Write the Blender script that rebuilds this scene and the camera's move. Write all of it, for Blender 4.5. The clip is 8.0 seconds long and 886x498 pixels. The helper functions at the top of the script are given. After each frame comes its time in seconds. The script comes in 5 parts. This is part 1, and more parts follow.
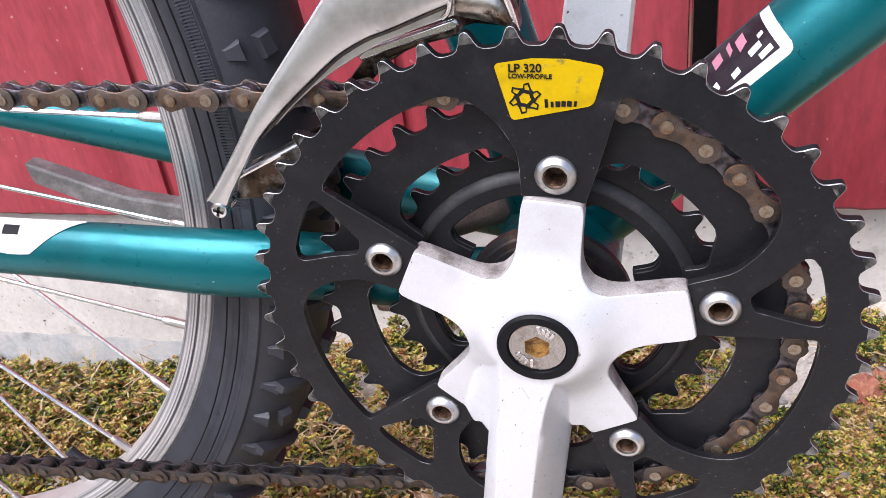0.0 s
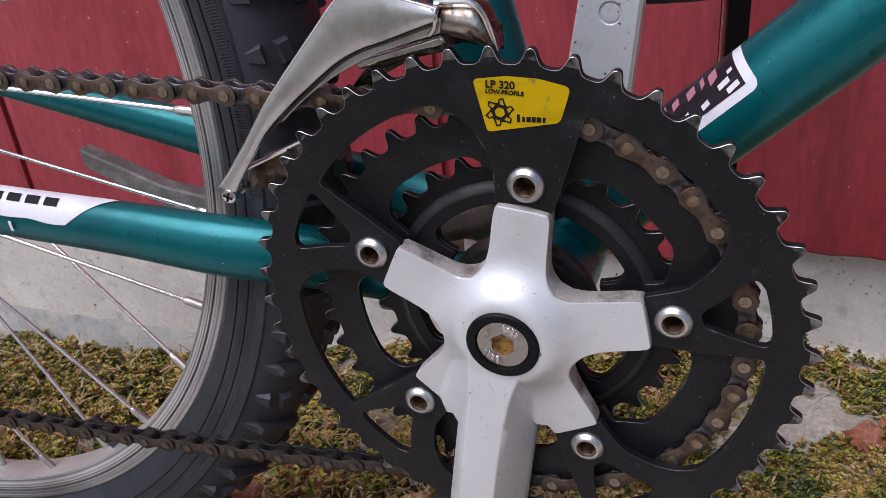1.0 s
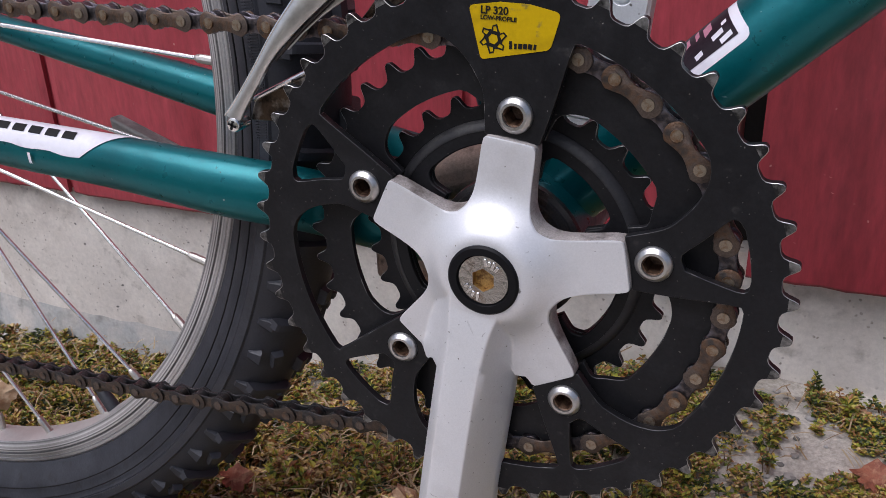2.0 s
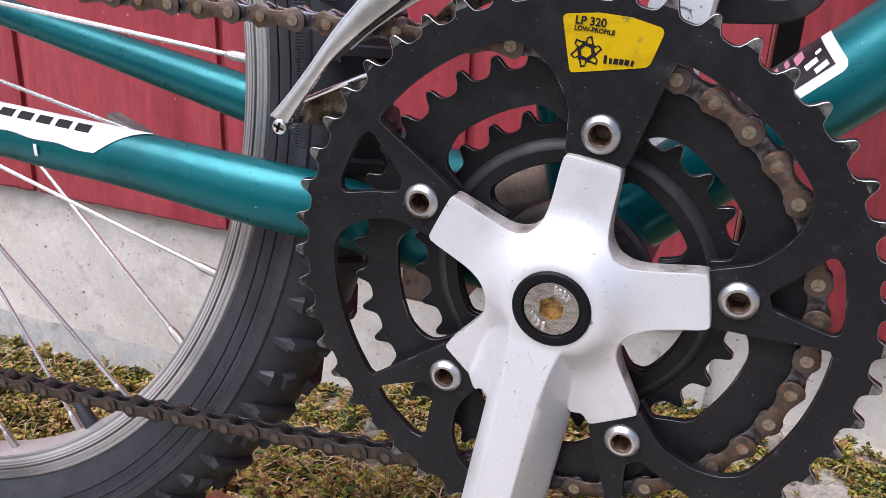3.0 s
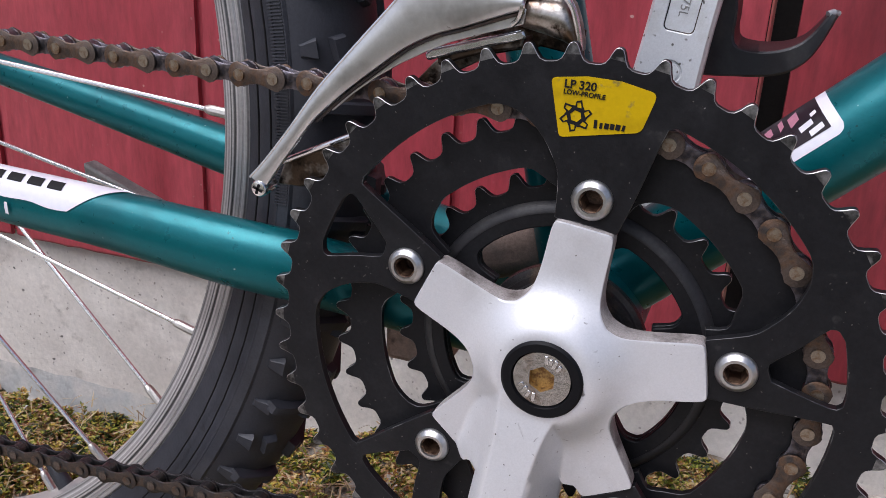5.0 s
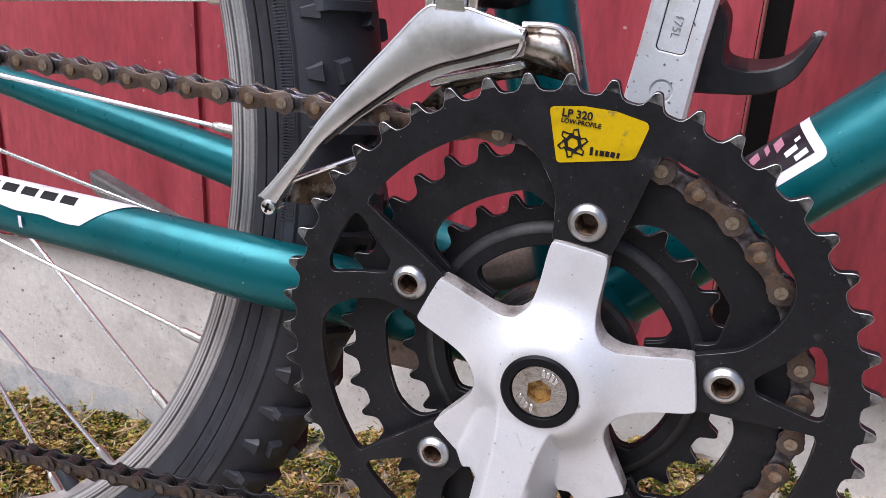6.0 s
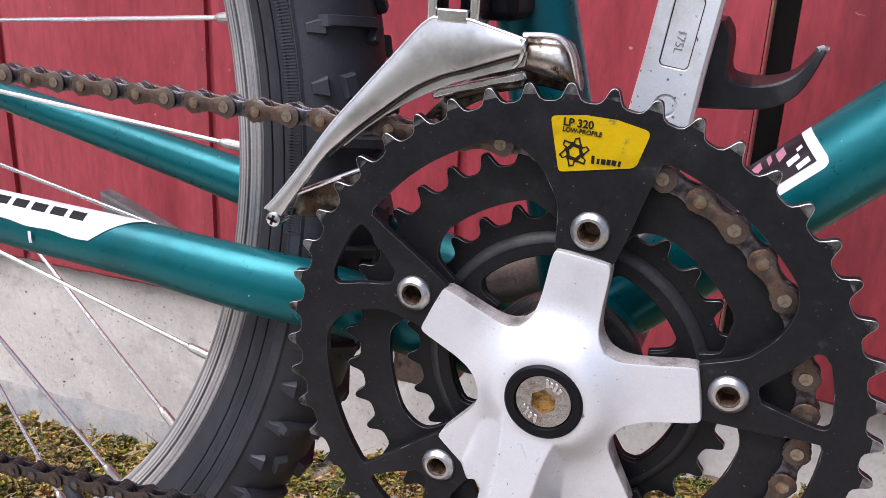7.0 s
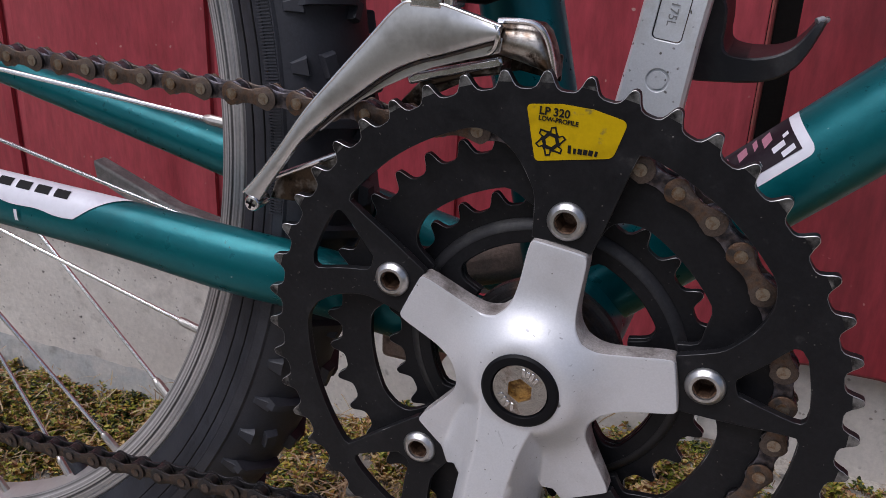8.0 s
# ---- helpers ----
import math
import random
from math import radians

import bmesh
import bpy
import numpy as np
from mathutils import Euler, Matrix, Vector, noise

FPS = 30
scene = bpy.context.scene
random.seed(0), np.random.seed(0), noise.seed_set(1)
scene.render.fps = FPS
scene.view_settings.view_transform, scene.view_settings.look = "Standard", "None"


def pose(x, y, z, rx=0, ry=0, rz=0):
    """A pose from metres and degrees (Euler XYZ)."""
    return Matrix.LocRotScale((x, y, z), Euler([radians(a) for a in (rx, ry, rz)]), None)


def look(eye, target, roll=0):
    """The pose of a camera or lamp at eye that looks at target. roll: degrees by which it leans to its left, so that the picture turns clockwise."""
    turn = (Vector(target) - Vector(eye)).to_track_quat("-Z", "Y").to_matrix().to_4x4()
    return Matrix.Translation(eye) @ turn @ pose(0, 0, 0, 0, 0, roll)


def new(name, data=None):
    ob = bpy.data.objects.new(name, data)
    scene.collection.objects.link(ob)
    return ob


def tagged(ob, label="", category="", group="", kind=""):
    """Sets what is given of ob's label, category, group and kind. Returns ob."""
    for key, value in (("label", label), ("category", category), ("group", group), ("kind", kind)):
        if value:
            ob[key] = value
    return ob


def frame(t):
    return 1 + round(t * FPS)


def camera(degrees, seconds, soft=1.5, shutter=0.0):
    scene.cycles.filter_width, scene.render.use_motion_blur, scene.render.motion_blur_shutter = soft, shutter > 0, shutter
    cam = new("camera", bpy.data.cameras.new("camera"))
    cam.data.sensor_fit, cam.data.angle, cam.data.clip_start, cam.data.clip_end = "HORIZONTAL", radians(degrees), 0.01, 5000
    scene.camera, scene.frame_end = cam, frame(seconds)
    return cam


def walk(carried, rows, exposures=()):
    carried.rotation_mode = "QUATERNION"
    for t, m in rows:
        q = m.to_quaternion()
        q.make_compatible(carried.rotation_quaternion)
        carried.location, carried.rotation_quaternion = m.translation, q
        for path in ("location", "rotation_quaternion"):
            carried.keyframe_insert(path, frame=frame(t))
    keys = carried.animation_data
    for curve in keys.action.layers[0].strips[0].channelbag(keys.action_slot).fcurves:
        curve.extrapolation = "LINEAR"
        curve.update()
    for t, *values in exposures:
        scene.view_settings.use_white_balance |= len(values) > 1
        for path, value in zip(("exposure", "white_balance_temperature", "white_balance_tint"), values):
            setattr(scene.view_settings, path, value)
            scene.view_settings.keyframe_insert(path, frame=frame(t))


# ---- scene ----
cam = camera(53.8, 8.0, soft=0.5)
PATH = [
    (0, (0.042, -0.221, 0.437), (-0.482, 1.395, -0.617), -8.1),
    (0.5, (0.048, -0.218, 0.417), (-0.534, 1.391, -0.618), -6.2),
    (1, (0.075, -0.238, 0.438), (-0.588, 1.373, -0.545), -5.5),
    (1.5, (0.098, -0.253, 0.418), (-0.649, 1.375, -0.471), -4.0),
    (1.7, (0.102, -0.254, 0.408), (-0.672, 1.377, -0.453), -3.2),
    (2.8, (0.063, -0.261, 0.379), (-0.6, 1.464, -0.386), 2.5),
    (3, (0.054, -0.254, 0.386), (-0.596, 1.474, -0.384), 2.8),
    (3.5, (0.056, -0.249, 0.386), (-0.622, 1.481, -0.355), 3.1),
    (4, (0.057, -0.245, 0.391), (-0.635, 1.489, -0.325), 3.1),
    (4.5, (0.056, -0.237, 0.393), (-0.632, 1.499, -0.325), 2.6),
    (4.7, (0.053, -0.239, 0.39), (-0.613, 1.513, -0.307), 2.7),
    (5.8, (0.045, -0.245, 0.407), (-0.55, 1.511, -0.342), 3.1),
    (6, (0.048, -0.251, 0.405), (-0.562, 1.512, -0.316), 3.2),
    (6.5, (0.046, -0.254, 0.404), (-0.562, 1.523, -0.286), 3.4),
    (7, (0.052, -0.253, 0.4), (-0.595, 1.521, -0.261), 2.7),
    (7.5, (0.068, -0.248, 0.394), (-0.628, 1.499, -0.286), 1.5),
    (8, (0.061, -0.241, 0.412), (-0.604, 1.476, -0.367), 2.4),
]
EXPOSURES = [(0.0, 1.38), (0.5, 0.82), (1.0, 0.36), (1.5, 0.08), (3.0, 0.97), (3.5, 0.96), (4.0, 0.6), (4.5, 0.43), (6.0, 0.87), (6.5, 1.01), (7.0, 0.94), (7.5, 0.07), (8.0, -0.04)]
walk(cam, [(t, look(eye, target, roll)) for t, eye, target, roll in PATH], EXPOSURES)

# ---- light ----
SUN_UP, SUN_AZ = 57.0, 208.0  # degrees: height, and bearing from north (+y) clockwise
world = bpy.data.worlds.new("overcast")
scene.world = world
world.use_nodes = True
wn = world.node_tree.nodes
sky = wn.new("ShaderNodeTexSky")
sky.sky_type, sky.sun_disc = "NISHITA", False
sky.sun_elevation, sky.sun_rotation = radians(SUN_UP), radians(SUN_AZ)
sky.air_density, sky.dust_density, sky.ozone_density = 0.6, 3.0, 0.6
wn["Background"].inputs["Strength"].default_value = 0.112
world.node_tree.links.new(sky.outputs[0], wn["Background"].inputs["Color"])
sun = new("sun", bpy.data.lights.new("sun", "SUN"))
sun.data.energy, sun.data.angle, sun.data.color = 2.6, radians(50), (0.82, 0.855, 1.0)
az, up = radians(SUN_AZ), radians(SUN_UP)
sun.matrix_world = look((math.sin(az) * math.cos(up) * 5, math.cos(az) * math.cos(up) * 5, math.sin(up) * 5), (0, 0, 0))


# ---- materials ----
def mat(name, base, rough=0.5, metal=0.0, vary=(), grain=0.0, grain_scale=400.0, bump=0.0, bump_scale=300.0, coat=0.0, spots=(), spec=0.5, rough_vary=0.0):
    """vary: (colour, scale, from, to) layers of large stains; spots: (colour, scale, size) specks; grain: fine lightness noise."""
    m = bpy.data.materials.new(name)
    m.use_nodes = True
    nt = m.node_tree
    bsdf = nt.nodes["Principled BSDF"]
    tc = nt.nodes.new("ShaderNodeTexCoord").outputs["Object"]
    rgb = nt.nodes.new("ShaderNodeRGB")
    rgb.outputs[0].default_value = (*base, 1)
    col = rgb.outputs[0]

    def noise_tex(scale, detail=4.0, rgh=0.6):
        n = nt.nodes.new("ShaderNodeTexNoise")
        n.inputs["Scale"].default_value, n.inputs["Detail"].default_value, n.inputs["Roughness"].default_value = scale, detail, rgh
        nt.links.new(tc, n.inputs["Vector"])
        return n.outputs["Fac"]

    def remap(fac, a, b, lo=0.0, hi=1.0):
        r = nt.nodes.new("ShaderNodeMapRange")
        for key, v in (("From Min", a), ("From Max", b), ("To Min", lo), ("To Max", hi)):
            r.inputs[key].default_value = v
        nt.links.new(fac, r.inputs["Value"])
        return r.outputs[0]

    def mix(fac, a, colour):
        x = nt.nodes.new("ShaderNodeMix")
        x.data_type = "RGBA"
        nt.links.new(fac, x.inputs["Factor"])
        nt.links.new(a, x.inputs["A"])
        x.inputs["B"].default_value = (*colour, 1)
        return x.outputs["Result"]

    for colour, scale, a, b in vary:
        col = mix(remap(noise_tex(scale), a, b), col, colour)
    for colour, scale, size, *line in spots:
        v = nt.nodes.new("ShaderNodeTexVoronoi")
        v.inputs["Scale"].default_value = scale
        wob = nt.nodes.new("ShaderNodeTexNoise")
        wob.inputs["Scale"].default_value = scale * 1.6
        nt.links.new(tc, wob.inputs["Vector"])
        shift = nt.nodes.new("ShaderNodeVectorMath")
        shift.operation = "MULTIPLY_ADD"
        shift.inputs[1].default_value = (0.5 / scale,) * 3
        nt.links.new(wob.outputs["Color"], shift.inputs[0])
        nt.links.new(tc, shift.inputs[2])
        place = shift.outputs[0]
        if line:
            turn, long = line
            for rot, sc in (((0, radians(turn), 0), (1, 1, 1)), ((0, 0, 0), (1, 1, 1 / long))):
                mp = nt.nodes.new("ShaderNodeMapping")
                mp.inputs["Rotation"].default_value, mp.inputs["Scale"].default_value = rot, sc
                nt.links.new(place, mp.inputs["Vector"])
                place = mp.outputs[0]
        nt.links.new(place, v.inputs["Vector"])
        gate = remap(noise_tex(scale * 0.35, 2.0), 0.45, 0.6, 0.0, 1.0)
        near = remap(v.outputs["Distance"], size, size * 0.6)
        mul = nt.nodes.new("ShaderNodeMath")
        mul.operation = "MULTIPLY"
        nt.links.new(gate, mul.inputs[0])
        nt.links.new(near, mul.inputs[1])
        col = mix(mul.outputs[0], col, colour)
    if grain:
        hs = nt.nodes.new("ShaderNodeHueSaturation")
        nt.links.new(remap(noise_tex(grain_scale, 6.0, 0.7), 0.3, 0.7, 1 - grain, 1 + grain), hs.inputs["Value"])
        nt.links.new(col, hs.inputs["Color"])
        col = hs.outputs["Color"]
    nt.links.new(col, bsdf.inputs["Base Color"])
    bsdf.inputs["Metallic"].default_value = metal
    bsdf.inputs["Roughness"].default_value = rough
    bsdf.inputs["Specular IOR Level"].default_value = spec
    if rough_vary:
        nt.links.new(remap(noise_tex(grain_scale * 0.2), 0.3, 0.7, rough - rough_vary, rough + rough_vary), bsdf.inputs["Roughness"])
    if coat:
        bsdf.inputs["Coat Weight"].default_value, bsdf.inputs["Coat Roughness"].default_value = coat, 0.12
    if bump:
        b = nt.nodes.new("ShaderNodeBump")
        b.inputs["Strength"].default_value, b.inputs["Distance"].default_value = bump, 0.001
        nt.links.new(noise_tex(bump_scale, 5.0), b.inputs["Height"])
        nt.links.new(b.outputs[0], bsdf.inputs["Normal"])
    return m


TEAL = mat("teal_paint", (0.0, 0.108, 0.122), 0.34, 0.5, vary=[((0.0, 0.076, 0.088), 18, 0.45, 0.65)], grain=0.08, grain_scale=900, coat=0.12, spec=0.35, rough_vary=0.09, bump=0.22, bump_scale=120, spots=[((0.35, 0.4, 0.4), 150, 0.06), ((0.22, 0.36, 0.37), 130, 0.06, 78, 9.0), ((0.012, 0.02, 0.02), 190, 0.08), ((0.01, 0.03, 0.03), 110, 0.05, 66, 6.0)])
SILVER = mat("silver_paint", (0.605, 0.60, 0.615), 0.40, 0.45, grain=0.06, grain_scale=1500, bump=0.06, bump_scale=700, rough_vary=0.05, spots=[((0.10, 0.09, 0.08), 300, 0.09), ((0.12, 0.115, 0.115), 190, 0.08, 28, 12.0), ((0.20, 0.19, 0.19), 240, 0.075, -52, 14.0), ((0.25, 0.24, 0.24), 330, 0.08, 75, 10.0)], vary=[((0.52, 0.51, 0.515), 40, 0.5, 0.75)])
CAST = mat("grey_cast_paint", (0.62, 0.625, 0.635), 0.45, 0.35, grain=0.08, grain_scale=1200, bump=0.1, bump_scale=500, vary=[((0.52, 0.515, 0.50), 60, 0.5, 0.7)], spots=[((0.12, 0.11, 0.1), 260, 0.19), ((0.10, 0.09, 0.08), 150, 0.11), ((0.22, 0.20, 0.18), 210, 0.07, 20, 7.0)])
GRIME = mat("dusty_grime", (0.34, 0.31, 0.295), 0.7, 0.3, vary=[((0.13, 0.11, 0.10), 90, 0.48, 0.66), ((0.46, 0.43, 0.41), 60, 0.5, 0.65)], grain=0.3, grain_scale=1500, bump=0.4, bump_scale=1200)
RING = mat("black_ring", (0.0078, 0.0076, 0.0086), 0.42, 0.0, spec=0.19, vary=[((0.014, 0.0136, 0.0148), 45, 0.5, 0.72), ((0.028, 0.026, 0.025), 140, 0.64, 0.76)], grain=0.3, grain_scale=700, bump=0.12, bump_scale=600, spots=[((0.10, 0.09, 0.08), 380, 0.11), ((0.16, 0.15, 0.14), 190, 0.05), ((0.06, 0.057, 0.055), 240, 0.06, 40, 12.0), ((0.05, 0.047, 0.045), 170, 0.05, -35, 14.0)], rough_vary=0.12)
BOLT = mat("satin_bolt_steel", (0.51, 0.50, 0.49), 0.34, 0.95, grain=0.08, grain_scale=900, vary=[((0.36, 0.34, 0.32), 200, 0.5, 0.7)])
CHROME = mat("chrome", (0.78, 0.78, 0.79), 0.22, 1.0, grain=0.06, grain_scale=600, vary=[((0.5, 0.49, 0.47), 70, 0.5, 0.7)])
SATIN = mat("satin_steel", (0.66, 0.66, 0.67), 0.30, 0.95, grain=0.06, grain_scale=700, vary=[((0.40, 0.395, 0.395), 50, 0.5, 0.7)], spots=[((0.15, 0.13, 0.12), 300, 0.08), ((0.25, 0.24, 0.24), 200, 0.05, 35, 10.0)])
STAINED = mat("brown_stained_steel", (0.44, 0.41, 0.375), 0.30, 0.95, vary=[((0.15, 0.10, 0.066), 110, 0.36, 0.54), ((0.035, 0.024, 0.018), 190, 0.50, 0.62)], grain=0.2, grain_scale=900, bump=0.12, bump_scale=500)
BOLTFACE = mat("tarnished_bolt_face", (0.46, 0.45, 0.44), 0.22, 1.0, vary=[((0.22, 0.15, 0.11), 160, 0.54, 0.70)], grain=0.15, grain_scale=900, bump=0.25, bump_scale=420)
DIRTY = mat("dirty_steel", (0.36, 0.33, 0.30), 0.36, 0.9, vary=[((0.085, 0.058, 0.04), 90, 0.36, 0.56), ((0.018, 0.014, 0.011), 170, 0.50, 0.64)], grain=0.18, grain_scale=900, bump=0.2, bump_scale=900)
RUST = mat("rusty_chain", (0.100, 0.078, 0.066), 0.40, 0.7, vary=[((0.115, 0.066, 0.040), 120, 0.48, 0.62), ((0.05, 0.042, 0.038), 170, 0.54, 0.66)], grain=0.3, grain_scale=1400, bump=0.3, bump_scale=1200)
INNER_LINK = mat("dull_inner_link", (0.13, 0.12, 0.135), 0.33, 0.9, vary=[((0.12, 0.085, 0.065), 120, 0.54, 0.66), ((0.04, 0.037, 0.042), 170, 0.5, 0.62)], grain=0.3, grain_scale=1300, bump=0.3, bump_scale=1200)
GREASE = mat("greasy_chain", (0.045, 0.042, 0.043), 0.33, 0.8, vary=[((0.09, 0.065, 0.05), 110, 0.5, 0.66)], grain=0.3, grain_scale=1300, bump=0.25, bump_scale=1200)
PIN = mat("chain_pin", (0.30, 0.25, 0.195), 0.42, 0.9, vary=[((0.2, 0.12, 0.07), 300, 0.45, 0.6)], grain=0.2, grain_scale=2000)
GOLD = mat("tarnished_socket", (0.45, 0.30, 0.12), 0.45, 0.8, vary=[((0.2, 0.11, 0.05), 400, 0.45, 0.6)], grain=0.3, grain_scale=1500, bump=0.3, bump_scale=1500)
DARKRUST = mat("rust_socket", (0.16, 0.095, 0.06), 0.45, 0.5, vary=[((0.04, 0.018, 0.011), 300, 0.42, 0.6)], grain=0.3, grain_scale=1500)
PLASTIC = mat("black_plastic", (0.0045, 0.0045, 0.0055), 0.5, 0.0, spec=0.14, grain=0.15, grain_scale=700, bump=0.08, bump_scale=900)
TOOTH = mat("tooth_steel", (0.20, 0.195, 0.19), 0.4, 0.8, grain=0.3, grain_scale=900, vary=[((0.025, 0.024, 0.024), 150, 0.42, 0.58)])
RUBBER = mat("black_rubber", (0.0175, 0.0182, 0.023), 0.52, 0.0, spec=0.42, vary=[((0.028, 0.029, 0.036), 25, 0.45, 0.7)], grain=0.2, grain_scale=900, bump=0.15, bump_scale=700)
SIDEWALL = mat("worn_sidewall", (0.0165, 0.0175, 0.0225), 0.6, 0.0, spec=0.35, vary=[((0.029, 0.030, 0.037), 40, 0.45, 0.7), ((0.013, 0.013, 0.015), 90, 0.58, 0.7)], grain=0.2, grain_scale=600, bump=0.15, bump_scale=500)
YELLOW = mat("yellow_foil", (0.44, 0.287, 0.0), 0.45, 0.0, spec=0.2, vary=[((0.32, 0.205, 0.0), 90, 0.5, 0.72), ((0.13, 0.092, 0.012), 55, 0.60, 0.74), ((0.20, 0.15, 0.03), 240, 0.62, 0.72)], grain=0.06, grain_scale=900, spots=[((0.25, 0.2, 0.05), 160, 0.12)])
INK = mat("black_ink", (0.008, 0.0075, 0.008), 0.6, spec=0.15)
WHITE = mat("white_foil", (0.64, 0.625, 0.67), 0.35, 0.0, vary=[((0.5, 0.46, 0.52), 60, 0.5, 0.75)], grain=0.04, coat=0.3)
PLUM = mat("dark_plum_foil", (0.014, 0.008, 0.012), 0.42, grain=0.15, spec=0.16, vary=[((0.03, 0.024, 0.028), 120, 0.5, 0.7)])
PINK = mat("pink_ink", (0.34, 0.14, 0.19), 0.5, grain=0.15, grain_scale=900)
ALLOY = mat("scuffed_alloy", (0.50, 0.50, 0.50), 0.45, 0.7, grain=0.15, grain_scale=500, vary=[((0.3, 0.3, 0.31), 30, 0.45, 0.7)])
SPOKE = mat("spoke_steel", (0.80, 0.795, 0.78), 0.24, 0.85, grain=0.1, grain_scale=300)
BRASS = mat("dull_nipple", (0.56, 0.53, 0.49), 0.36, 0.9, grain=0.15, grain_scale=900)
STAND = mat("weathered_grey_metal", (0.16, 0.155, 0.15), 0.65, 0.3, vary=[((0.26, 0.25, 0.24), 80, 0.45, 0.65)], grain=0.2, grain_scale=700, bump=0.2, bump_scale=500)
BROWN = mat("brown_rusted_plate", (0.27, 0.19, 0.152), 0.7, 0.2, vary=[((0.20, 0.15, 0.125), 90, 0.45, 0.65), ((0.05, 0.033, 0.025), 60, 0.6, 0.7)], grain=0.25, grain_scale=900, bump=0.25, bump_scale=600)
CONCRETE = mat("concrete", (0.67, 0.615, 0.555), 0.9, vary=[((0.54, 0.49, 0.44), 6, 0.42, 0.66), ((0.74, 0.685, 0.62), 22, 0.5, 0.7), ((0.42, 0.375, 0.33), 48, 0.60, 0.74)], grain=0.1, grain_scale=260, bump=0.7, bump_scale=130, spots=[((0.10, 0.09, 0.08), 62, 0.12), ((0.30, 0.26, 0.225), 160, 0.20), ((0.12, 0.105, 0.09), 28, 0.06, 30, 1.8)])
DAMP = mat("damp_concrete", (0.42, 0.42, 0.41), 0.85, vary=[((0.56, 0.52, 0.475), 18, 0.45, 0.62), ((0.28, 0.27, 0.25), 34, 0.54, 0.7)], grain=0.12, grain_scale=260, bump=0.6, bump_scale=160)
SOIL = mat("soil", (0.20, 0.17, 0.135), 0.95, vary=[((0.52, 0.47, 0.41), 7, 0.36, 0.54), ((0.16, 0.125, 0.09), 30, 0.56, 0.70)], grain=0.35, grain_scale=300, bump=0.7, bump_scale=420)


def darken_beyond(m, edge, blur):
    """Darkens the unseen ground away from the wall, along a ragged line, to cut reflected light."""
    nt = m.node_tree
    bsdf = nt.nodes["Principled BSDF"]
    place = nt.nodes.new("ShaderNodeTexCoord").outputs["Object"]
    split = nt.nodes.new("ShaderNodeSeparateXYZ")
    nt.links.new(place, split.inputs[0])
    rag = nt.nodes.new("ShaderNodeTexNoise")
    rag.inputs["Scale"].default_value, rag.inputs["Detail"].default_value = 5.0, 6.0
    nt.links.new(place, rag.inputs["Vector"])
    line = nt.nodes.new("ShaderNodeMath")
    line.operation, line.inputs[1].default_value = "MULTIPLY_ADD", 0.5
    nt.links.new(rag.outputs["Fac"], line.inputs[0])
    nt.links.new(split.outputs["Y"], line.inputs[2])
    fac = nt.nodes.new("ShaderNodeMapRange")
    fac.inputs["From Min"].default_value, fac.inputs["From Max"].default_value = edge + 0.25, edge + 0.25 - blur
    nt.links.new(line.outputs[0], fac.inputs["Value"])
    # invented dark green-brown ramp that keeps bounce off the tubes' undersides
    grass = nt.nodes.new("ShaderNodeValToRGB")
    for e, (p, c) in zip(grass.color_ramp.elements, ((0.35, (0.03, 0.038, 0.015, 1)), (0.65, (0.11, 0.09, 0.055, 1)))):
        e.position, e.color = p, c
    blot = nt.nodes.new("ShaderNodeTexNoise")
    blot.inputs["Scale"].default_value, blot.inputs["Detail"].default_value = 4.0, 8.0
    nt.links.new(place, blot.inputs["Vector"])
    nt.links.new(blot.outputs["Fac"], grass.inputs[0])
    mixer = nt.nodes.new("ShaderNodeMix")
    mixer.data_type = "RGBA"
    nt.links.new(fac.outputs[0], mixer.inputs["Factor"])
    nt.links.new(bsdf.inputs["Base Color"].links[0].from_socket, mixer.inputs["A"])
    nt.links.new(grass.outputs[0], mixer.inputs["B"])
    nt.links.new(mixer.outputs["Result"], bsdf.inputs["Base Color"])


darken_beyond(SOIL, -0.5, 0.15)
# near-black for the roof, and for the shade put into the door gap
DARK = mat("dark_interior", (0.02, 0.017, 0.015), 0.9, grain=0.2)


def barn_paint(name, base, bright, deep):
    """Red paint with long upright brush streaks, chips and bleached specks near the lower edge."""
    m = mat(name, base, 0.5, vary=[(bright, 5, 0.42, 0.7), (deep, 13, 0.52, 0.7)], grain=0.24, grain_scale=190, bump=0.8, bump_scale=90, rough_vary=0.12, spots=[((0.44, 0.22, 0.19), 70, 0.085), ((0.10, 0.010, 0.015), 60, 0.055, 8, 9.0), ((0.40, 0.13, 0.12), 110, 0.06, 70, 6.0), ((0.46, 0.30, 0.26), 38, 0.045)])
    nt = m.node_tree
    for n in [n for n in nt.nodes if n.type == "TEX_NOISE"]:
        stretch = nt.nodes.new("ShaderNodeMapping")
        stretch.inputs["Scale"].default_value = (1.0, 1.0, 0.22)
        nt.links.new(n.inputs["Vector"].links[0].from_socket, stretch.inputs["Vector"])
        nt.links.new(stretch.outputs[0], n.inputs["Vector"])
    return m


RED = barn_paint("barn_red_paint", (0.305, 0.032, 0.046), (0.375, 0.056, 0.070), (0.24, 0.025, 0.035))
# the same red about a third darker, used on the door
DEEPER_RED = barn_paint("barn_red_deeper", (0.215, 0.0185, 0.027), (0.285, 0.036, 0.046), (0.150, 0.013, 0.019))
BAREWOOD = mat("bare_brown_wood", (0.22, 0.10, 0.07), 0.8, vary=[((0.27, 0.05, 0.05), 30, 0.45, 0.6)], grain=0.2, grain_scale=300, bump=0.4, bump_scale=120)


